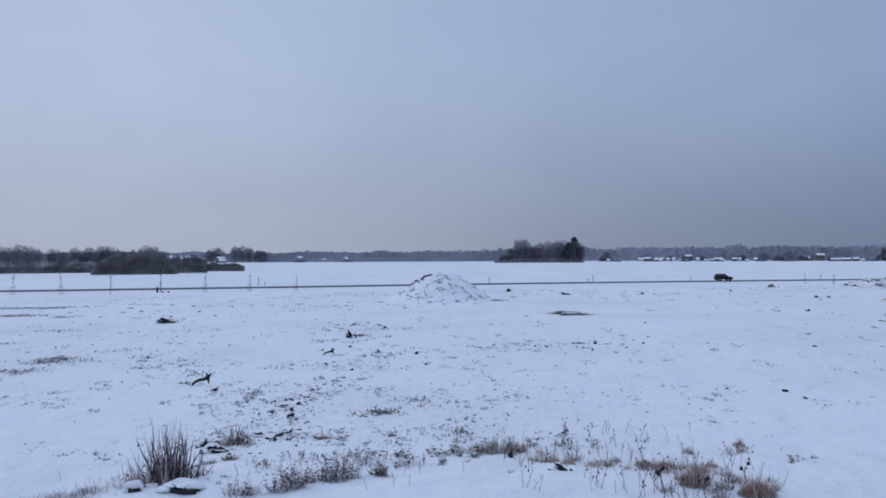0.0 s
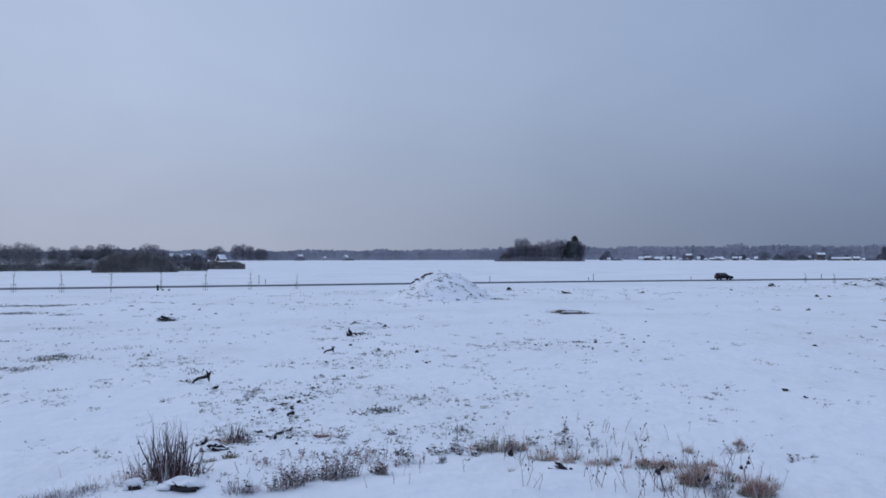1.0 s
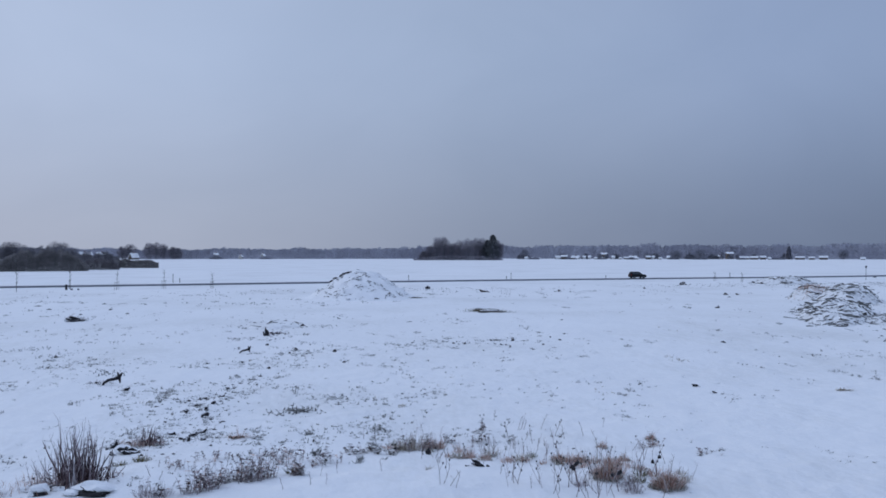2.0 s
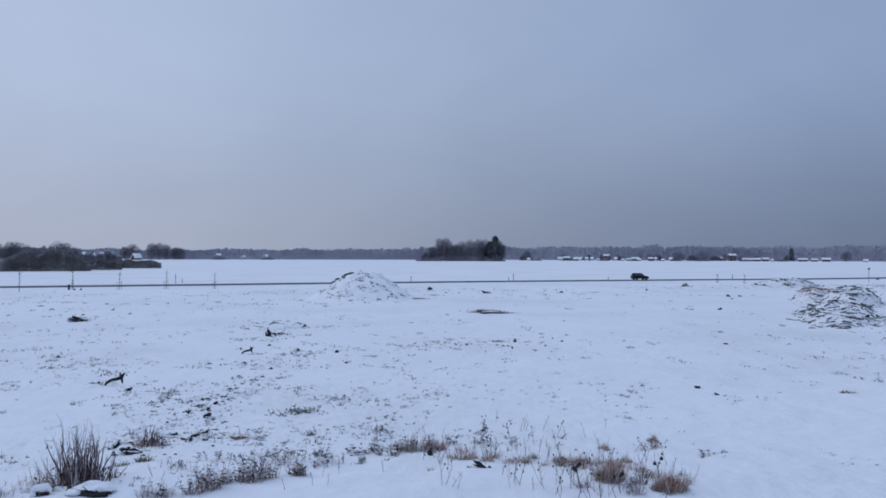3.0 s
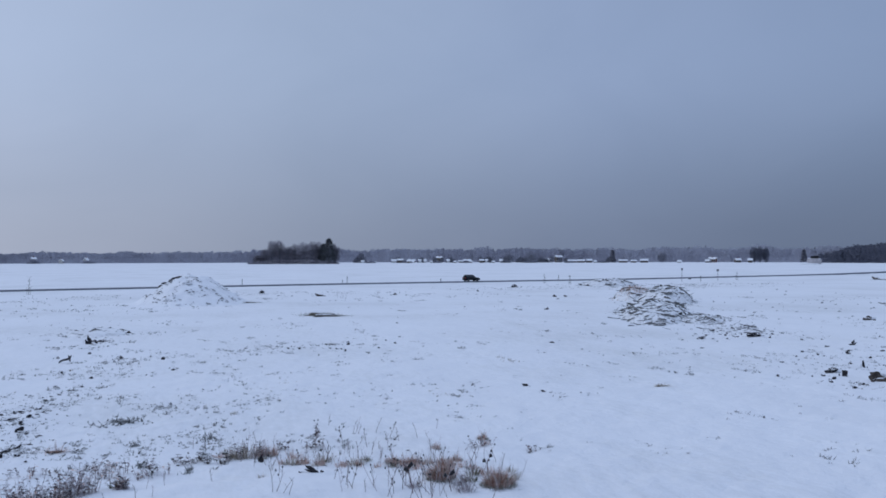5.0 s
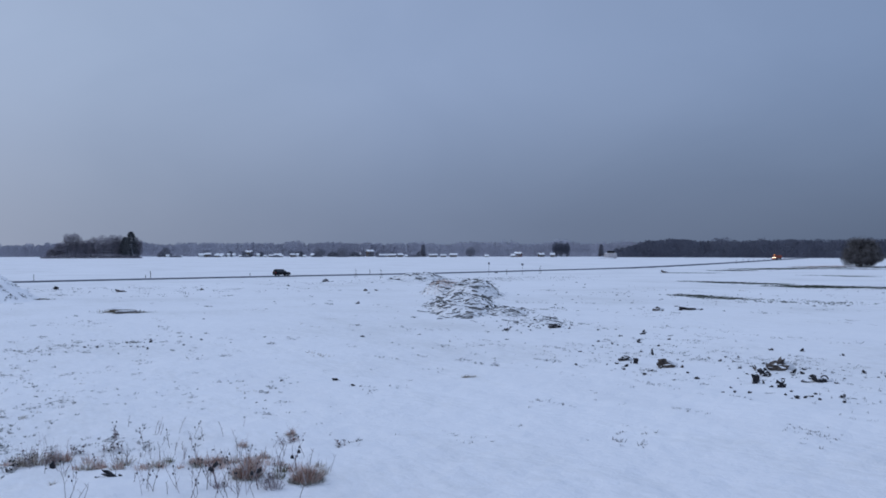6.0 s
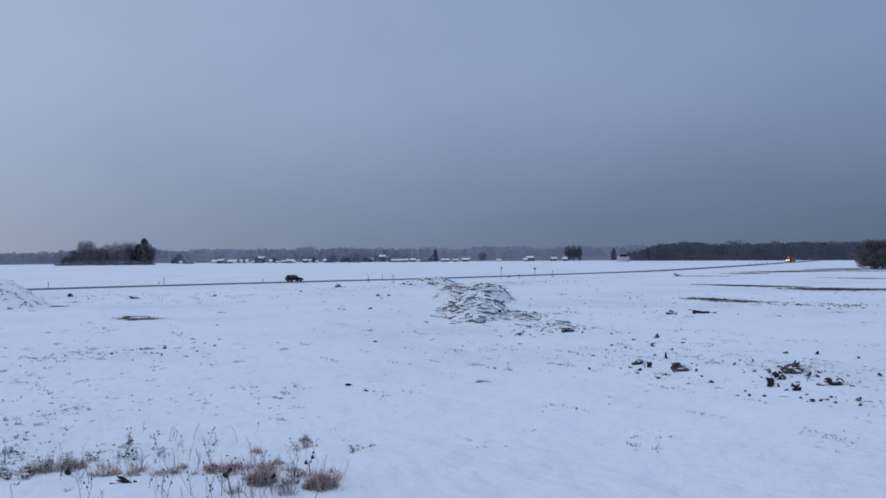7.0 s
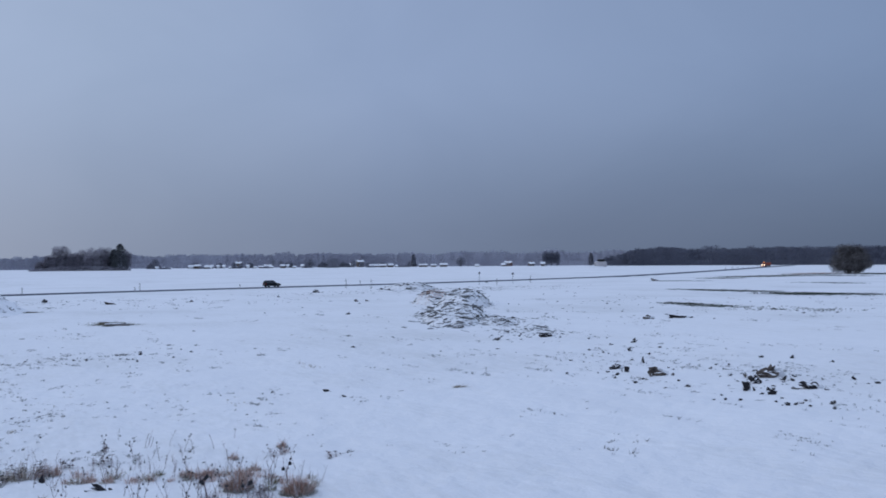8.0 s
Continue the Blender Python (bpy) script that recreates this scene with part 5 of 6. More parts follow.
def turf_mat(x, y, w, d, seed, label, mat=STRAW, turn=0.0, h=0.3):
    """A raised mat of flattened grass with snow lying on it."""
    rng = random.Random(seed)
    top = tagged(new("grass_mat"), label, "grass")
    top.matrix_basis = pose(x, y, land(x, y), 0, 0, turn)
    part("turf", lump_mesh("turf", TURF, seed, (w * 0.8, d * 0.6, h * 0.6), 0.7, 0.4), top)
    part("snow_cap", lump_mesh("snow_cap", SNOW, seed + 5, (w * 0.6, d * 0.5, h * 0.5), 0.4, 0.4), top, at=pose(0, d * 0.12, h * 0.16))
    V, F = [], []
    for i in range(int(110 * w)):
        bx = rng.gauss(0, 0.26) * w
        blade(V, F, (bx, rng.gauss(-0.1, 0.26) * d, 0.02), (rng.gauss(0.9, 0.9), rng.gauss(0, 0.6), 0.15 + h), rng.uniform(0.2, 0.45), 0.03, 0.6, rng)
    part("grass", mesh_of("grass", V, F, mat), top, "flattened dry grass", kind="stuff")


turf_mat(13.0, 101, 3.6, 2.4, 401, "raised strip of flattened dry grass in the snow", OLIVE, -4, 1.2)
turf_mat(13.4, 98.0, 3.4, 1.4, 408, "strip of flattened olive grass edged with snow", FIELD_GRASS, -6, 0.9)
turf_mat(14.6, 98.6, 2.4, 0.8, 402, "thin wisp of flattened grass in the snow", OLIVE, -16, 0.25)
turf_mat(7.6, 131, 2.4, 0.5, 403, "curved line of flattened grass in the snow", OLIVE, -25, 0.4)
turf_mat(9.6, 67.2, 0.9, 0.8, 404, "sparse grey-brown grass showing through the snow", FIELD_GRASS, 4, 0.12)
turf_mat(-23.8, 56.7, 1.5, 1.6, 405, "sparse flattened grass showing through the snow", STRAW, 10, 0.14)
turf_mat(-2.7, 37.8, 0.9, 0.6, 406, "sparse dry grass showing through the snow", FIELD_GRASS, 0, 0.10)
turf_mat(-4.3, 32.6, 0.62, 0.6, 409, "small tan mat of dead grass lying on the snow", RUST, 6, 0.3)
turf_mat(22.2, 41.6, 0.6, 0.5, 407, "faint wisp of dry grass in the snow", STRAW, -12, 0.10)


# ---------------------------------------------------------------- plants close by
def shrub(x, y, w, h, stems, seed, label):
    """Upright bare stems of uneven height, frosted ones among dark ones, with low shoots to one side."""
    rng = random.Random(seed)
    top = tagged(new("shrub"), label, "shrub")
    top.location = (x, y, land(x, y) - 0.03)
    W, G = [], []
    for i in range(stems):
        V, F = [], []
        side = i % 3 == 0
        u = (rng.uniform(-0.95, -0.2) if i % 2 else rng.uniform(0.55, 0.95)) if side else rng.uniform(-0.42, 0.55)
        base = (u * w * 0.55, rng.gauss(0, 0.16) * w, 0)
        tall = h * (rng.uniform(0.2, 0.5) * (1.1 - 0.3 * abs(u)) if side else (1.0 - 0.75 * u * u) * rng.choice((0.3, 0.42, 0.55, 0.66, 0.78, 0.92)) * rng.uniform(0.8, 1.1))
        thick = rng.choice((0.010, 0.013, 0.018, 0.03, 0.04)) * (0.65 if side else 1.0)
        line = bent(V, F, base, (u * 0.24 + rng.gauss(0, 0.13), rng.gauss(0, 0.15), 1), tall, thick, 0.005, rng, 4, 5, 0.08)
        for p in line[2:]:
            for _ in range(rng.randint(0, 2)):
                b = rng.uniform(0, 6.283)
                bent(W, G, p, (math.cos(b) * 0.35, math.sin(b) * 0.35, 1), tall * rng.uniform(0.08, 0.22), 0.005, 0.003, rng, 3, 2, 0.12)
        part("stem", mesh_of("stem", V, F, PALE_STEM if (side and i % 2) or i % 5 == 0 else (TWIG if i % 2 else STEM)), top)
    part("twig_mass", mesh_of("twig_mass", W, G, PALE_STEM), top, "fine frosted twigs", kind="stuff")
    V, F = [], []
    for i in range(int(170 * w)):
        u = rng.gauss(-0.25, 0.38)
        blade(V, F, (u * w, rng.gauss(-0.05, 0.2) * w, 0), (rng.gauss(0, 0.4), rng.gauss(0, 0.4), 1), rng.uniform(0.12, 0.42), 0.012, 0.5, rng)
    part("dead_grass", mesh_of("dead_grass", V, F, RUST), top, "rusty grass round the foot", kind="stuff")
    for i in range(int(48 * w)):
        V, F = [], []
        for _ in range(5):
            p = (rng.gauss(0.05, 0.3) * w, rng.gauss(-0.05, 0.14) * w, rng.uniform(0.02, 0.3) * h * rng.random())
            blade(V, F, p, (rng.gauss(0, 1), rng.gauss(0, 1), rng.uniform(-0.2, 0.6)), rng.uniform(0.07, 0.15), rng.uniform(0.04, 0.07), 0.8, rng)
        part("withered_leaf", mesh_of("withered_leaf", V, F, (SOIL, STEM, TWIG)[i % 3]), top, kind="stuff")
    for i in range(int(7 * w)):
        b = part("snow_puff", rng.choice(PUFFS), top, at=pose(rng.gauss(0.1, 0.42) * w, -rng.uniform(0.02, 0.32) * w, 0.0, 0, 0, rng.uniform(0, 360)))
        k = w * rng.uniform(0.08, 0.24)
        b.scale = (k * 1.5, k, k)


shrub(-7.7, 26.0, 1.85, 1.85, 175, 500, "leafless willow shrub with upright purple-brown stems in snow")
shrub(-7.0, 31.6, 0.95, 0.85, 36, 501, "small leafless shrub with pale grass at its foot")


def snowed_lump(x, y, w, turn, seed, label):
    """A dark lump with root ends and a drift of snow over it, hollow in front."""
    rng = random.Random(seed)
    top = tagged(new("dark_lump"), label, "root")
    top.matrix_basis = pose(x, y, land(x, y), 0, 0, turn)
    part("earth", lump_mesh("earth", SOIL, seed, (w, w * 0.5, 0.26), 0.5, 0.5), top)
    part("snow_cap", lump_mesh("snow_cap", SNOW, seed + 3, (w * 1.2, w * 0.62, 0.34), 0.4, 0.5), top, "drift of snow over it", pose(w * 0.04, w * 0.1, 0.15))
    part("snow_cap", lump_mesh("snow_cap", SNOW, seed + 4, (w * 0.5, w * 0.4, 0.2), 0.6, 0.5), top, "drift of snow over it", pose(-w * 0.5, -w * 0.04, 0.03))
    for i in range(5):
        V, F = [], []
        bent(V, F, (rng.uniform(-0.45, 0.45) * w, -w * 0.15, 0.08), (rng.gauss(0, 0.9), -0.5, rng.uniform(-0.1, 0.5)), w * rng.uniform(0.15, 0.4), 0.022, 0.008, rng, 5, 3, 0.2)
        part("root", mesh_of("root", V, F, SOIL), top)


# dark lump put in for the shade of the hollow under the snow ledge
snowed_lump(-6.9, 24.8, 0.95, -8, 41, "dark lump filling the shaded hollow under a drift of snow")
snowed_lump(-8.3, 25.1, 0.4, 10, 47, "small dark root stub beside a shrub in snow")


def tussock(x, y, w, h, count, seed, mat, label, lean=(0, 0), thick=0.014):
    rng = random.Random(seed)
    top = tagged(new("grass_tussock"), label, "grass", "tussocks on the near bank")
    top.location = (x, y, land(x, y) - 0.02)
    V, F = [], []
    for i in range(count):
        a, r = rng.uniform(0, 6.283), rng.random() ** 0.6
        p = (math.cos(a) * r * w * 0.42, math.sin(a) * r * w * 0.36, 0)
        blade(V, F, p, (math.cos(a) * r * 0.6 + rng.gauss(0, 0.25) + lean[0], math.sin(a) * r * 0.6 + rng.gauss(0, 0.25) + lean[1], 1), h * rng.uniform(0.45, 1.05), thick * rng.uniform(0.7, 1.4), rng.uniform(0.2, 1.2), rng)
    part("tuft", mesh_of("tuft", V, F, mat), top, kind="stuff")
    for i in range(max(3, count // 28)):
        V, F = [], []
        a, r = rng.uniform(0, 6.283), rng.random() * w * 0.35
        bent(V, F, (math.cos(a) * r, math.sin(a) * r, 0), (rng.gauss(0, 0.15), rng.gauss(0, 0.15), 1), h * rng.uniform(0.9, 1.45), 0.005, 0.003, rng, 3, 3, 0.08)
        part("stalk", mesh_of("stalk", V, F, PALE_STEM), top)
    for i in range(4 if w > 0.42 else 1):
        b = part("snow_puff", rng.choice(PUFFS), top, at=pose(rng.uniform(-0.45, 0.45) * w, rng.uniform(-0.5, 0.1) * w, 0.0, 0, 0, rng.uniform(0, 360)))
        k = w * rng.uniform(0.14, 0.3)
        b.scale = (k, k, k)
    part("thatch", lump_mesh("thatch", mat, seed, (w * 0.3, w * 0.26, h * 0.16), 0.6, 0.4), top, "matted old growth at the base")


def dome_tussock(x, y, w, h, count, seed, label):
    """A close round clump: rusty blades arching out of a dense heart, with a frosted skirt of short grass."""
    rng = random.Random(seed)
    top = tagged(new("grass_tussock"), label, "grass", "tussocks on the near bank")
    top.location = (x, y, land(x, y) - 0.02)
    V, F, W, G, P, Q = [], [], [], [], [], []
    for i in range(count):
        a, r = rng.uniform(0, 6.283), rng.random() ** 0.6
        c, s_ = math.cos(a), math.sin(a)
        blade(*((P, Q) if i % 4 == 0 else (V, F)), (c * r * w * 0.4, s_ * r * w * 0.34, 0), (c * r * 0.7 + rng.gauss(0, 0.16), s_ * r * 0.7 + rng.gauss(0, 0.16), 1), h * (1 - 0.5 * r * r) * rng.uniform(0.55, 1.05), rng.uniform(0.012, 0.022), rng.uniform(0.1, 0.7), rng)
    for i in range(count // 2):
        a, r = rng.uniform(0, 6.283), rng.uniform(0.75, 1.15)
        c, s_ = math.cos(a), math.sin(a)
        blade(W, G, (c * r * w * 0.45, s_ * r * w * 0.42, 0), (c * 0.6 + rng.gauss(0, 0.3), s_ * 0.6 + rng.gauss(0, 0.3), 0.8), rng.uniform(0.08, 0.22), rng.uniform(0.016, 0.03), 0.8, rng)
    part("tuft", mesh_of("tuft", V, F, RUST), top, "dense rust-brown blades", kind="stuff")
    part("tuft", mesh_of("tuft", P, Q, OLIVE_FROST), top, "frosted olive-brown blades", kind="stuff")
    part("skirt", mesh_of("skirt", W, G, OLIVE_FROST), top, "short frosted olive grass", kind="stuff")
    part("heart", lump_mesh("heart", OLIVE_FROST, seed, (w * 0.4, w * 0.34, h * 0.3), 0.5, 0.5), top, "matted olive heart")
    for i in range(max(3, int(w * 7))):
        V, F = [], []
        bent(V, F, (rng.gauss(0, 0.2) * w, rng.gauss(0, 0.15) * w, 0), (rng.gauss(0, 0.15), rng.gauss(0, 0.15), 1), h * rng.uniform(1.0, 1.45), 0.006, 0.003, rng, 3, 3, 0.08)
        part("stalk", mesh_of("stalk", V, F, PALE_STEM), top)
    for i in range(3):
        b = part("snow_puff", rng.choice(PUFFS), top, at=pose(rng.uniform(-0.5, 0.5) * w, rng.uniform(-0.55, -0.3) * w, 0.0, 0, 0, rng.uniform(0, 360)))
        k = w * rng.uniform(0.12, 0.24)
        b.scale = (k, k, k * 0.8)


for i, (x, y, w, h, count) in enumerate([(8.2, 24.5, 0.95, 0.58, 620), (6.85, 25.6, 0.8, 0.7, 480), (6.55, 27.7, 0.6, 0.34, 200), (7.3, 26.9, 0.5, 0.4, 150), (5.9, 27.8, 0.5, 0.32, 130), (3.3, 29.0, 0.5, 0.44, 110), (3.75, 28.3, 0.42, 0.32, 80), (9.7, 30.8, 0.34, 0.34, 90), (7.7, 29.5, 0.32, 0.32, 80), (7.8, 27.4, 0.36, 0.34, 90), (8.0, 26.4, 0.36, 0.26, 70), (2.45, 30.4, 0.5, 0.5, 120)]):
    dome_tussock(x, y, w, h, count, 510 + i, "rust-brown dome of dead grass standing in the snow")
for i, (x, y, w, h, count) in enumerate([
    (4.4, 28.0, 0.42, 0.3, 60), (4.9, 27.9, 0.36, 0.26, 44), (6.2, 27.7, 0.4, 0.25, 60), (6.95, 27.5, 0.4, 0.3, 60), (7.2, 25.9, 0.5, 0.45, 110),
    (9.5, 29.9, 0.35, 0.3, 40), (2.1, 30.4, 0.5, 0.5, 80)]):
    tussock(x, y, w, h, int(count * 0.62), 520 + i, RUST, "rust-brown clump of dead grass standing in the snow", (0.1, 0))
for i, (x, y, w, h, count) in enumerate([
    (1.75, 30.3, 0.8, 0.7, 110), (7.4, 25.2, 0.4, 0.3, 60), (1.3, 30.3, 0.5, 0.5, 80), (4.9, 28.0, 0.5, 0.34, 70)]):
    tussock(x, y, w, h, int(count * 0.7), 540 + i, STRAW, "pale straw-coloured clump of dry grass in the snow")
for i, (x, y, w, h, count) in enumerate([(-10.5, 24.3, 1.2, 0.34, 190), (-10.0, 24.7, 1.1, 0.36, 190), (-9.5, 25.2, 0.9, 0.32, 130), (-5.4, 24.3, 0.7, 0.42, 90), (-5.0, 24.4, 0.5, 0.36, 60), (7.2, 24.3, 0.6, 0.42, 110), (5.9, 25.0, 0.45, 0.32, 70)]):
    tussock(x, y, w, h, count, 550 + i, PALE_STEM, "frosted lilac-brown clump of dry grass in the snow")
for i, (x, y, w, h, count) in enumerate([(-6.5, 28.6, 0.6, 0.3, 120), (-6.95, 28.0, 0.6, 0.18, 100), (5.2, 28.3, 0.4, 0.25, 60), (-1.9, 26.7, 0.5, 0.34, 90), (7.6, 25.2, 0.5, 0.3, 70)]):
    tussock(x, y, w, h, count, 560 + i, OLIVE, "low olive-green grass clump in the snow")


rng = random.Random(58)
for i, (x, y) in enumerate([(1.4, 30.1), (3.1, 29.7), (4.0, 28.9), (6.2, 27.5), (7.0, 27.5), (7.7, 26.6), (8.8, 25.1)]):
    tussock(x, y, rng.uniform(0.4, 0.7), rng.uniform(0.3, 0.5), rng.randint(50, 90), 740 + i, RUST if i % 2 else STRAW, "rust and straw grass clump along the snowy bank", (0.1, 0), 0.011)
for i in range(18):
    f = i / 17
    x, y = 0.6 + 8.2 * f + rng.gauss(0, 0.2), 30.4 - 5.0 * f ** 1.15 + rng.gauss(0, 0.35)
    w = rng.uniform(0.2, 0.5)
    tussock(x, y, w, rng.uniform(0.16, 0.38), int(110 * w) + 12, 580 + i, (RUST, STRAW, RUST, OLIVE)[i % 4], "small clump of dead grass along the snowy bank")


def weed_clump(x, y, w, h, count, seed, label="tangle of dead brown weed stalks in the snow", leaves=(STEM, SNOW, TWIG, SOIL, PALE_STEM, SNOW, STEM, RUST)):
    """Stiff dead stalks, each with small curled leaves."""
    rng = random.Random(seed)
    top = tagged(new("weed_clump"), label, "weeds", "weeds on the near bank")
    top.location = (x, y, land(x, y) - 0.02)
    for i in range(count):
        V, F, W, G = [], [], [], []
        a, r = rng.uniform(0, 6.283), rng.random() ** 0.6
        p = (math.cos(a) * r * w * 0.45, math.sin(a) * r * w * 0.4, 0)
        line = bent(V, F, p, (rng.gauss(0, 0.3), rng.gauss(0, 0.3), 1), h * rng.uniform(0.3, 1.0), 0.009, 0.004, rng, 3, 3, 0.16)
        for q in line[1:]:
            for _ in range(rng.randint(0, 3)):
                b = rng.uniform(0, 6.283)
                blade(W, G, q, (math.cos(b), math.sin(b), rng.uniform(-0.2, 0.7)), rng.uniform(0.06, 0.15), rng.uniform(0.035, 0.075), 0.8, rng)
        stalk = part("stalk", mesh_of("stalk", V, F, PALE_STEM if i % 2 else TWIG), top)
        part("withered_leaf", mesh_of("withered_leaf", W, G, leaves[i % len(leaves)]), stalk, kind="stuff")


for i, (x, y, w, h, count) in enumerate([
    (-2.95, 25.95, 1.05, 0.88, 88), (-3.5, 25.8, 0.5, 0.45, 14), (-2.55, 26.3, 0.5, 0.6, 22), (-4.05, 24.9, 0.85, 0.75, 60), (-4.35, 24.5, 0.6, 0.6, 26), (-3.8, 25.5, 0.5, 0.45, 22), (-1.8, 26.5, 0.55, 0.42, 36), (-5.2, 24.3, 0.8, 0.5, 14),
    (-2.2, 28.4, 1.3, 0.5, 26), (-1.3, 28.0, 0.9, 0.4, 14), (-2.6, 29.4, 1.6, 0.35, 24), (-4.3, 28.6, 1.4, 0.3, 20), (-5.3, 27.4, 1.2, 0.3, 18), (-0.9, 28.6, 0.8, 0.4, 12)]):
    weed_clump(x, y, w, h, count, 600 + i)


weed_clump(-26.6, 90, 1.9, 0.5, 60, 651, "low dark weed patch on the snowy field", (SOIL, STEM))
for i, (x, y, w, h, n) in enumerate([(-1.1, 29.3, 0.45, 0.5, 7), (-0.4, 30.0, 0.3, 0.4, 6), (-0.2, 29.7, 0.25, 0.3, 4), (0.1, 29.8, 0.3, 0.34, 7), (0.35, 30.1, 0.3, 0.3, 6), (0.55, 29.6, 0.25, 0.3, 5), (0.95, 29.5, 0.3, 0.34, 6), (1.15, 29.9, 0.3, 0.34, 6)]):
    weed_clump(x, y, w, h, n, 660 + i, "small weed with black curled leaves in the snow", (SOIL, SOIL, STEM))
for i, (x, y, w, h, n) in enumerate([(1.7, 30.2, 0.8, 0.75, 20), (2.2, 30.5, 0.7, 0.6, 14), (2.9, 31.2, 0.5, 0.4, 9), (4.3, 32.9, 0.35, 0.55, 10), (4.0, 31.0, 0.8, 0.4, 12), (9.3, 29.6, 0.8, 0.4, 14), (7.2, 24.9, 0.6, 0.45, 8), (6.2, 27.0, 0.7, 0.4, 8), (10.9, 28.7, 1.0, 0.2, 10)]):
    weed_clump(x, y, w, h, n, 670 + i, "dead weeds with dark curled leaves in the snow", (SOIL, WEED, TWIG, STEM))


def tall_weed(x, y, h, seed, heads=True):
    rng = random.Random(seed)
    top = tagged(new("weed_stalk"), "tall thin dead weed stalk with dark seed heads", "weed", "tall weed stalks")
    top.location = (x, y, land(x, y) - 0.02)
    V, F = [], []
    stalk = (WEED, PALE_STEM, WEED, TWIG)[seed % 4]
    line = bent(V, F, (0, 0, 0), (rng.gauss(0, 0.26), rng.gauss(0, 0.2), 1), h, 0.010, 0.004, rng, 4, 5, 0.09)
    ends = [line[-1]]
    part("stem", mesh_of("stem", V, F, stalk), top)
    for p in line[2:5]:
        V, F = [], []
        s = rng.choice((-1, 1))
        ends.append(bent(V, F, p, (s * rng.uniform(0.3, 0.7), rng.gauss(0, 0.2), 1), h * rng.uniform(0.15, 0.32), 0.006, 0.003, rng, 3, 2, 0.08)[-1])
        part("side_stem", mesh_of("side_stem", V, F, stalk), top)
    if heads:
        for e in ends[: rng.randint(1, 4)]:
            part("seed_head", SEED_HEAD, top, at=pose(e.x, e.y, e.z))


SEED_HEAD = lump_mesh("seed_head", SOIL, 5, (0.045, 0.045, 0.08), 0.3, 0.6, 1)
rng = random.Random(79)
for i in range(34):
    x = rng.uniform(2.2, 9.2)
    tall_weed(x, 30.3 - 0.62 * (x - 2) + rng.gauss(0, 0.9), rng.uniform(0.3, 0.75), 4 * rng.randint(1, 900) + (1, 1, 3)[i % 3], i % 6 == 0)
BUR = lump_mesh("bur", SOIL, 6, (0.1, 0.1, 0.12), 0.25, 0.7, 2)


def bur_weed(x, y, h, burs, seed):
    """A stout stalk with round black burs on short stems."""
    rng = random.Random(seed)
    top = tagged(new("bur_weed"), "dead weed stalk carrying round black burs", "weed", "bur weeds on the near bank")
    top.location = (x, y, land(x, y) - 0.02)
    V, F = [], []
    line = bent(V, F, (0, 0, 0), (-0.15, rng.gauss(0, 0.1), 1), h * 0.85, 0.014, 0.009, rng, 5, 5, 0.05)
    part("stem", mesh_of("stem", V, F, TWIG), top)
    for i in range(burs):
        V, F = [], []
        e = bent(V, F, line[-1 - i % 2], ((-1) ** i * rng.uniform(0.4, 0.9), rng.gauss(0, 0.2), 0.8), rng.uniform(0.08, 0.2), 0.008, 0.006, rng, 4, 2, 0.08)[-1]
        part("side_stem", mesh_of("side_stem", V, F, TWIG), top)
        part("bur", BUR, top, at=pose(e.x, e.y, e.z))


bur_weed(5.75, 24.4, 0.78, 4, 1)
bur_weed(6.85, 24.5, 0.5, 3, 2)
bur_weed(8.3, 25.8, 0.5, 2, 3)
rng = random.Random(77)
for x, y, h in [(2.05, 24.3, 0.95), (2.15, 24.4, 0.7), (2.3, 24.2, 0.5), (2.45, 24.1, 0.4), (5.4, 25.4, 0.8), (6.5, 26.0, 0.6), (6.45, 25.6, 0.85), (6.2, 25.2, 0.6), (4.8, 25.0, 0.6), (5.9, 25.3, 0.55), (7.6, 24.5, 0.55), (6.9, 24.9, 0.6), (4.3, 32.7, 0.6), (4.9, 31.0, 0.7), (5.6, 30.4, 0.6), (6.6, 31.6, 0.6), (3.9, 24.7, 0.6), (9.0, 27.2, 0.7), (-1.3, 24.4, 0.35), (-0.9, 24.3, 0.3)]:
    tall_weed(x, y, h, int(x * 100 + y * 10), h > 0.55)
for i in range(52):
    x, y = rng.gauss(5.9, 1.1), rng.gauss(24.9, 0.8)
    tall_weed(x, y, rng.uniform(0.3, 0.9), 2000 + i, i % 6 == 0)
for i in range(14):
    x, y = rng.gauss(3.6, 0.9), rng.gauss(28.6, 0.6)
    tall_weed(x, y, rng.uniform(0.35, 0.75), 2300 + i, False)
for i in range(30):
    x, y = rng.gauss(4.6, 2.2), rng.gauss(31.0, 1.6)
    tall_weed(x, y, rng.uniform(0.25, 0.6), 2100 + i, False)
for i in range(16):
    x, y = rng.gauss(-3.5, 1.8), rng.gauss(26.0, 1.2)
    tall_weed(x, y, rng.uniform(0.25, 0.5), 2200 + i, False)


# ---------------------------------------------------------------- grass and crumbs over the whole field
BLOBS = [(-2.5, 36, 5.5, 8, 0.36), (-7, 52, 5, 16, 0.30), (-26, 75, 22, 32, 0.75), (36, 40, 7, 8, 0.7), (43, 66, 7, 9, 0.65), (3.5, 33.5, 4.5, 2.5, 0.2), (-3.0, 30.5, 2.6, 3.0, 0.45), (100, 105, 45, 34, 1.4), (9, 66, 8, 6, 0.35), (10, 150, 70, 22, 0.6), (9.5, 30, 2.6, 1.8, 0.4), (-30, 130, 34, 22, 0.7), (55, 60, 14, 16, 0.6)]


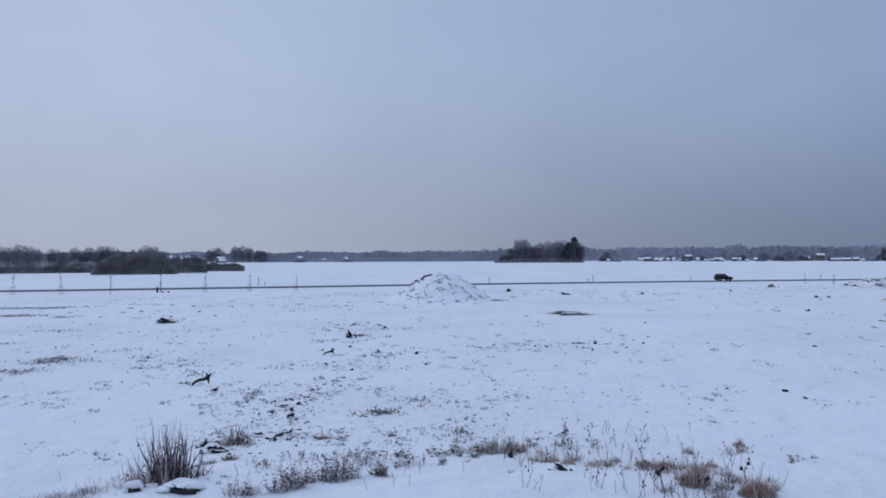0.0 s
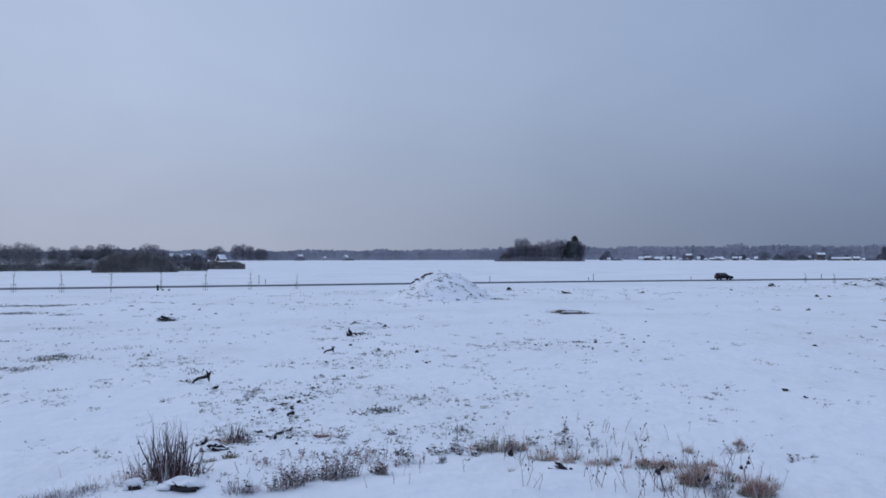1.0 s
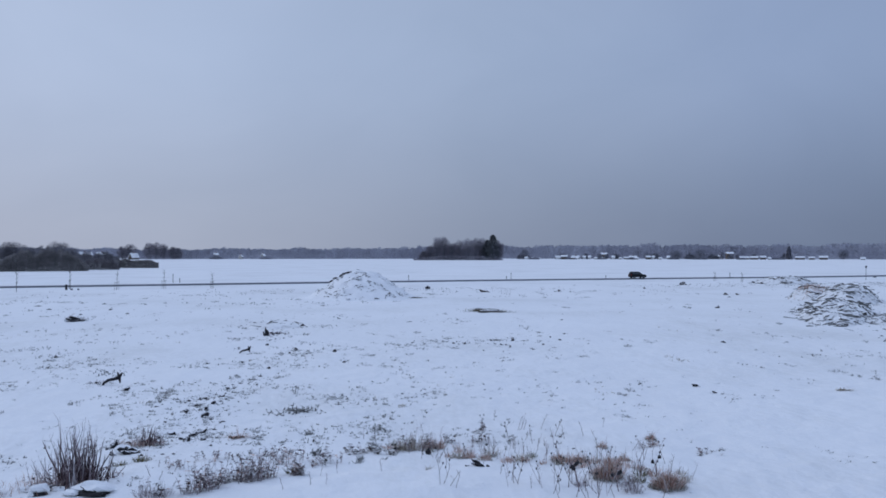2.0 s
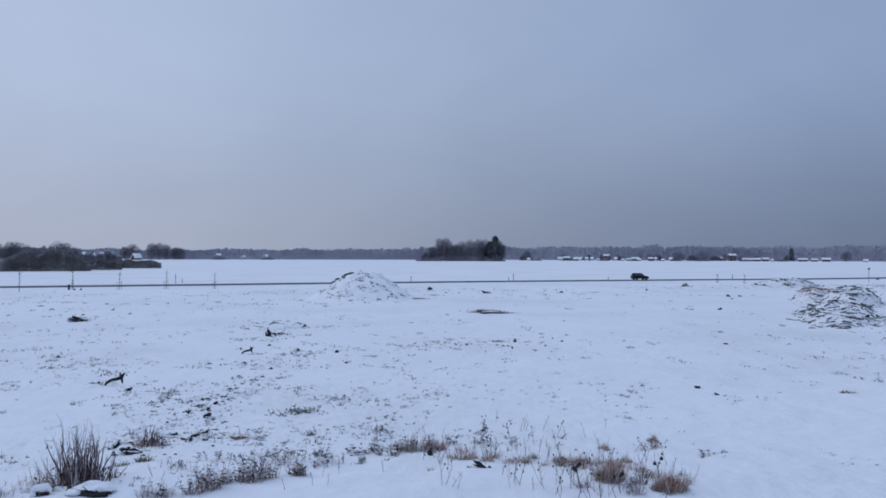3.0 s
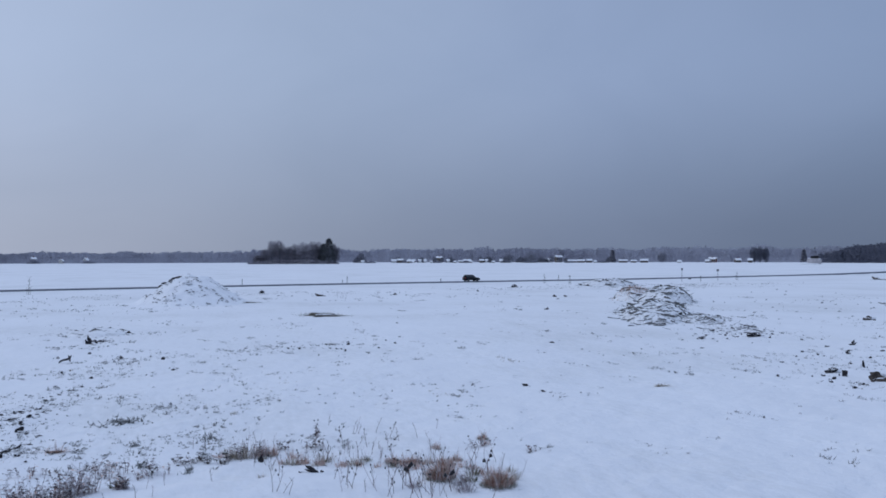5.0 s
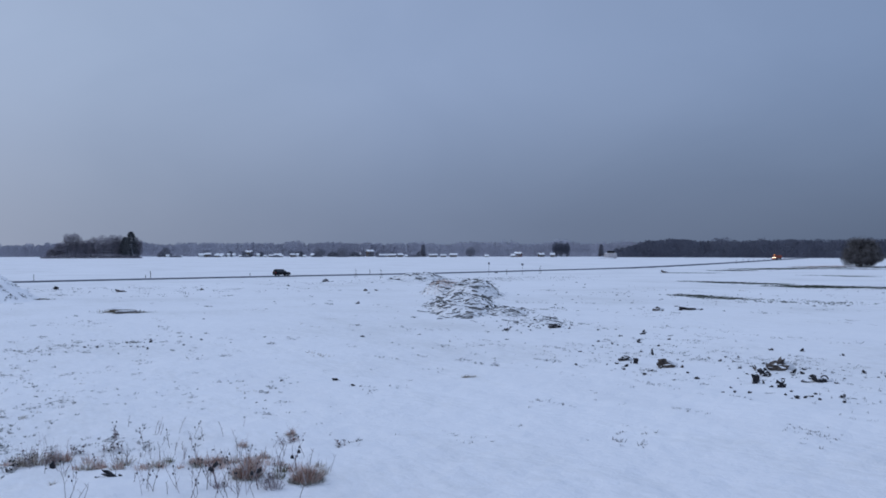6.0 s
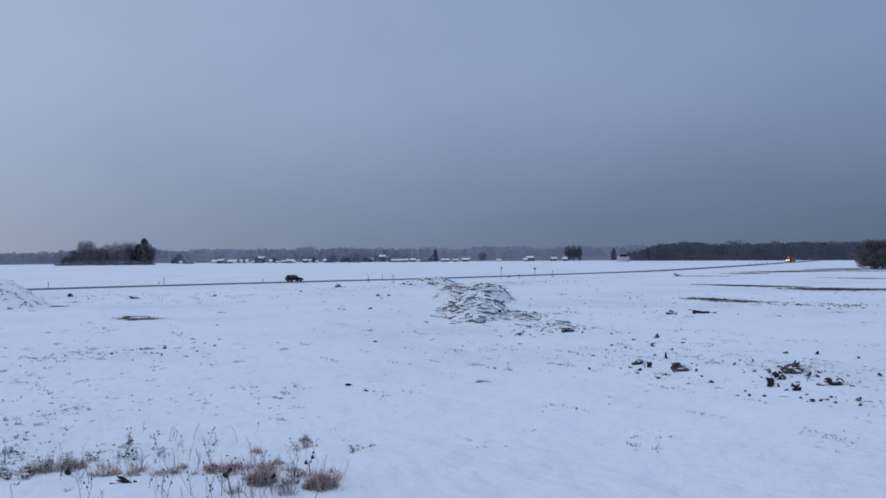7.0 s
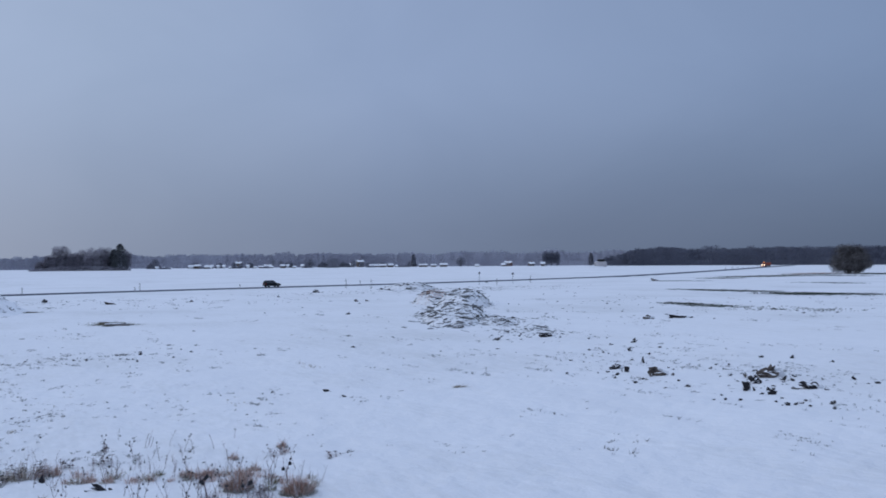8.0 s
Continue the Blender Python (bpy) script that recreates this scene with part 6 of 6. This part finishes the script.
def sparse(x, y):
    d = 0.03
    for bx, by, sx, sy, w in BLOBS:
        d += w * math.exp(-(((x - bx) / sx) ** 2 + ((y - by) / sy) ** 2) / 1.4)
    if math.hypot(x, y) < 28.2 + 0.8 * noise.noise((x * 0.5, y * 0.5, 0.3)) and -3.5 < x < 30:
        d *= 0.12
    # drifted smooth beside the shrub, and over the near ground beyond the bank's end
    d *= 1 - 0.9 * math.exp(-(((x + 14) / 5) ** 2 + ((y - 34) / 9) ** 2) ** 2)
    d *= 1 - 0.88 * math.exp(-(((x - 22) / 13) ** 2 + ((y - 33) / 10) ** 2) ** 2)
    return d * min(1.6, max(0, 0.42 + 2.1 * noise.noise((x * 0.16, y * 0.16, 3.3)) + 1.0 * noise.noise((x * 0.6, y * 0.6, 6.1))))


def scattered_grass(mat, seed, tries, label, tall, wide, blades, keep, base=0.0, low=66, high=440):
    rng = random.Random(seed)
    V, F = [], []
    for _ in range(tries):
        d = EYE * 1657 / rng.uniform(low, high)
        a = radians(rng.uniform(-28, 57))
        cx, cy = d * math.sin(a), d * math.cos(a)
        wear = base * max(0, 0.6 + 1.4 * noise.noise((cx * 0.07, cy * 0.045, 5.5)))
        if abs(cy - road_y(cx)) < 6 or rng.random() > (sparse(cx, cy) + wear) * keep:
            continue
        far = min(2.2, max(1.0, d / 60))
        patch = rng.uniform(0.06, 0.34) * far
        worn = rng.uniform(0.5, 1.4)
        for n in range(rng.choice((1, 1, 2, 4, 7, 12))):
            x, y = cx + rng.gauss(0, patch), cy + rng.gauss(0, patch * 2.6)
            z = land(x, y) - 0.012
            spread = rng.uniform(0.02, 0.06) * far
            tuft = rng.uniform(0.35, 1.1) * worn
            for i in range(rng.randint(2, blades)):
                p = Vector((x + rng.gauss(0, spread), y + rng.gauss(0, spread), z))
                q = p + Vector((rng.gauss(0.02, 0.07) * far, rng.gauss(0, 0.06) * far, tall * tuft * rng.uniform(0.25, 1.0)))
                s = wide * far * rng.uniform(0.6, 1.4)
                k = len(V)
                V += [p - Vector((s, 0, 0)), p + Vector((s, 0, 0)), q]
                F.append((k, k + 1, k + 2))
    tagged(new("field_grass", mesh_of("field_grass", V, F, mat)), label, "grass", kind="stuff")


scattered_grass(PALE_GRASS, 704, 17000, "pale snow-dusted grass showing all over the field", 0.14, 0.022, 6, 0.24, 0.1, 85, 330)
scattered_grass(FROST_GRASS, 705, 9000, "fine frosted grass worn through the snow", 0.09, 0.036, 6, 0.42, 0.0, 130, 330)
scattered_grass(STRAW, 701, 3000, "thin straw-coloured grass poking through the snow", 0.20, 0.010, 9, 0.12)
scattered_grass(FIELD_GRASS, 702, 8500, "short olive-brown grass poking through the snow", 0.17, 0.016, 10, 0.09)
scattered_grass(FIELD_GRASS, 703, 8500, "dark dead weeds poking through the snow", 0.20, 0.012, 9, 0.09)


def scattered_crumbs():
    rng = random.Random(711)
    places = []
    for _ in range(26000):
        d = EYE * 1657 / rng.uniform(42, 440)
        a = radians(rng.uniform(-28, 57))
        x, y = d * math.sin(a), d * math.cos(a)
        if abs(y - road_y(x)) < 6 or rng.random() > sparse(x, y) * 0.05:
            continue
        places.append((x, y, land(x, y) + 0.005, (0.02 + 0.09 * rng.random() ** 3) * min(2.0, max(1.0, d / 60))))
    tagged(new("loose_soil", crumbs("loose_soil", SOIL, places, 5)), "small dark crumbs of soil scattered on the snow", "soil", kind="stuff")
    for cx, cy, sx, sy, n in [(75, 90, 14, 16, 40), (105, 80, 14, 14, 60), (60, 110, 16, 20, 36), (110, 115, 22, 20, 60)]:
        for i in range(n):
            x, y = rng.gauss(cx, sx), rng.gauss(cy, sy)
            places.append((x, y, land(x, y) + 0.01, 0.15 * (0.35 + 1.4 * rng.random() ** 2)))
    tagged(new("loose_soil", crumbs("loose_soil", SOIL, places[-196:], 7)), "dark crumbs of turf strewn over the far field", "soil", kind="stuff")
    places = []
    for cx, cy, sx, sy, n, size in [(36, 34.5, 2.6, 2.6, 60, 0.06), (35, 45, 2.4, 3.2, 60, 0.06), (41, 65, 4, 3, 70, 0.10), (-7, 70, 1.6, 5.0, 20, 0.08), (-5.6, 35, 1.2, 3.5, 40, 0.045), (-6.5, 30.5, 0.9, 2, 16, 0.05), (-0.5, 30, 1.5, 0.8, 18, 0.06), (-6.7, 35.4, 0.6, 0.7, 20, 0.06), (-6.4, 39, 0.4, 1.0, 20, 0.06), (-5.0, 45.4, 0.5, 1.2, 14, 0.06), (-7.6, 30.6, 0.5, 0.5, 10, 0.08), (-26, 100, 6, 5, 16, 0.16), (-45, 115, 8, 4, 18, 0.18), (-25, 57, 2, 1.5, 10, 0.08)]:
        for i in range(n):
            x, y = rng.gauss(cx, sx), rng.gauss(cy, sy)
            places.append((x, y, land(x, y) + 0.01, size * (0.35 + 1.6 * rng.random() ** 2.5)))
    tagged(new("loose_soil", crumbs("loose_soil", SOIL, places, 6)), "broken bits of dark soil round the overturned clods", "soil", kind="stuff")


scattered_crumbs()


def grass_line(xa, ya, xb, yb, width, seed, n, mat, size=1.0):
    """A ragged line of grass left standing across the field."""
    rng = random.Random(seed)
    V, F = [], []
    for i in range(n):
        f = rng.random()
        if noise.noise((f * 14, seed, 0.5)) + 0.7 * noise.noise((f * 50, seed, 3.5)) < rng.uniform(-0.25, 0.4):
            continue
        x, y = xa + (xb - xa) * f + rng.gauss(0, width), ya + (yb - ya) * f + rng.gauss(0, width) + 3 * size * noise.noise((f * 4, seed, 9))
        z = land(x, y) - 0.02
        for _ in range(4):
            s = rng.uniform(0.05, 0.14) * size
            bx, by = x + rng.gauss(0, 0.4), y + rng.gauss(0, 0.3)
            k = len(V)
            V += [Vector((bx - s, by, z)), Vector((bx + s, by, z)), Vector((bx + rng.gauss(0, 0.15), by + rng.gauss(0, 0.15), z + rng.uniform(0.04, 0.19)))]
            F.append((k, k + 1, k + 2))
    tagged(new("grass_strip", mesh_of("grass_strip", V, F, mat)), "ragged strip of olive grass standing out of the snow", "grass", kind="stuff")


for i, (xa, ya, xb, yb, width, n) in enumerate([
    (175.2, 209, 185.4, 200.7, 1.2, 420), (206, 223, 219, 223.2, 2.6, 900), (232.3, 236.6, 260.3, 239.4, 4.5, 2600), (289, 262.8, 297.5, 254.3, 4.0, 900), (268, 236, 268.7, 217, 3.5, 900),
    (189.4, 173.4, 193.5, 156.3, 1.6, 600), (129.6, 149.7, 132.4, 143.3, 0.8, 260), (132.1, 143.5, 132.1, 135.4, 1.9, 800), (132.1, 135.4, 134.4, 128.2, 1.6, 600), (130.1, 122.3, 131.4, 114.9, 2.8, 1300), (131.4, 114.9, 138.4, 108, 3.0, 1400), (270, 252, 290, 246, 3.0, 900), (320, 254, 302, 232, 7.0, 4200),
    (88.8, 103.8, 89, 96.9, 1.3, 360), (87.7, 95.9, 90.1, 91, 1.3, 320), (87.1, 88.3, 92.3, 76.5, 2.4, 170)]):
    grass_line(xa, ya, xb, yb, width, 801 + i, n, TRACK_GRASS, 1.1)
grass_line(280, 256, 316, 271, 4.0, 804, 1600, RUST)
STREAKS = [
    (-25.4, 56.4, -21.9, 56.3, 0.7, 290), (-25.3, 58.0, -23.0, 58.2, 0.3, 240), (-24.6, 51.0, -22.3, 51.2, 0.25, 150), (-50.4, 115.8, -47.2, 116.8, 0.6, 220),
    (-50, 102.4, -43.0, 100.2, 0.6, 300), (-34.4, 80.2, -32.5, 81.3, 0.4, 110), (-33, 68.3, -31.6, 68.3, 0.4, 90), (-23.9, 62.7, -21.0, 64.2, 0.5, 80),
    (-17.5, 52.5, -16.4, 53.0, 0.3, 60), (-3.4, 37.6, -1.9, 37.5, 0.2, 120), (-43, 121.9, -36, 122.9, 1.0, 160), (-30, 140, -22, 142, 1.2, 160), (-14, 50.5, -12.4, 49, 0.3, 70), (-4.6, 80, -2.5, 82, 0.8, 90), (7.5, 66.5, 10.5, 67, 1.0, 70)]
STREAKS += [(-54.2, 114.8, -51.2, 117.1, 0.8, 500), (-48.8, 113.2, -47.3, 119.4, 0.8, 420), (-46.9, 100.4, -45.6, 102.3, 0.7, 260), (-40.6, 98.2, -39.8, 99.1, 0.6, 180)]
for i, (xa, ya, xb, yb, width, n) in enumerate(STREAKS):
    grass_line(xa, ya, xb, yb, width, 830 + i, int(n * 0.42), FIELD_GRASS, 0.42)
for i, (xa, ya, xb, yb, n) in enumerate([(-60, 138, 0, 160, 170), (6, 160, 64, 176, 260), (64, 176, 112, 186, 240), (20, 140, 60, 150, 120), (84, 168, 126, 190, 200), (-30, 118, 4, 122, 90)]):
    grass_line(xa, ya, xb, yb, 6.0, 850 + i, n, FIELD_GRASS, 0.7)
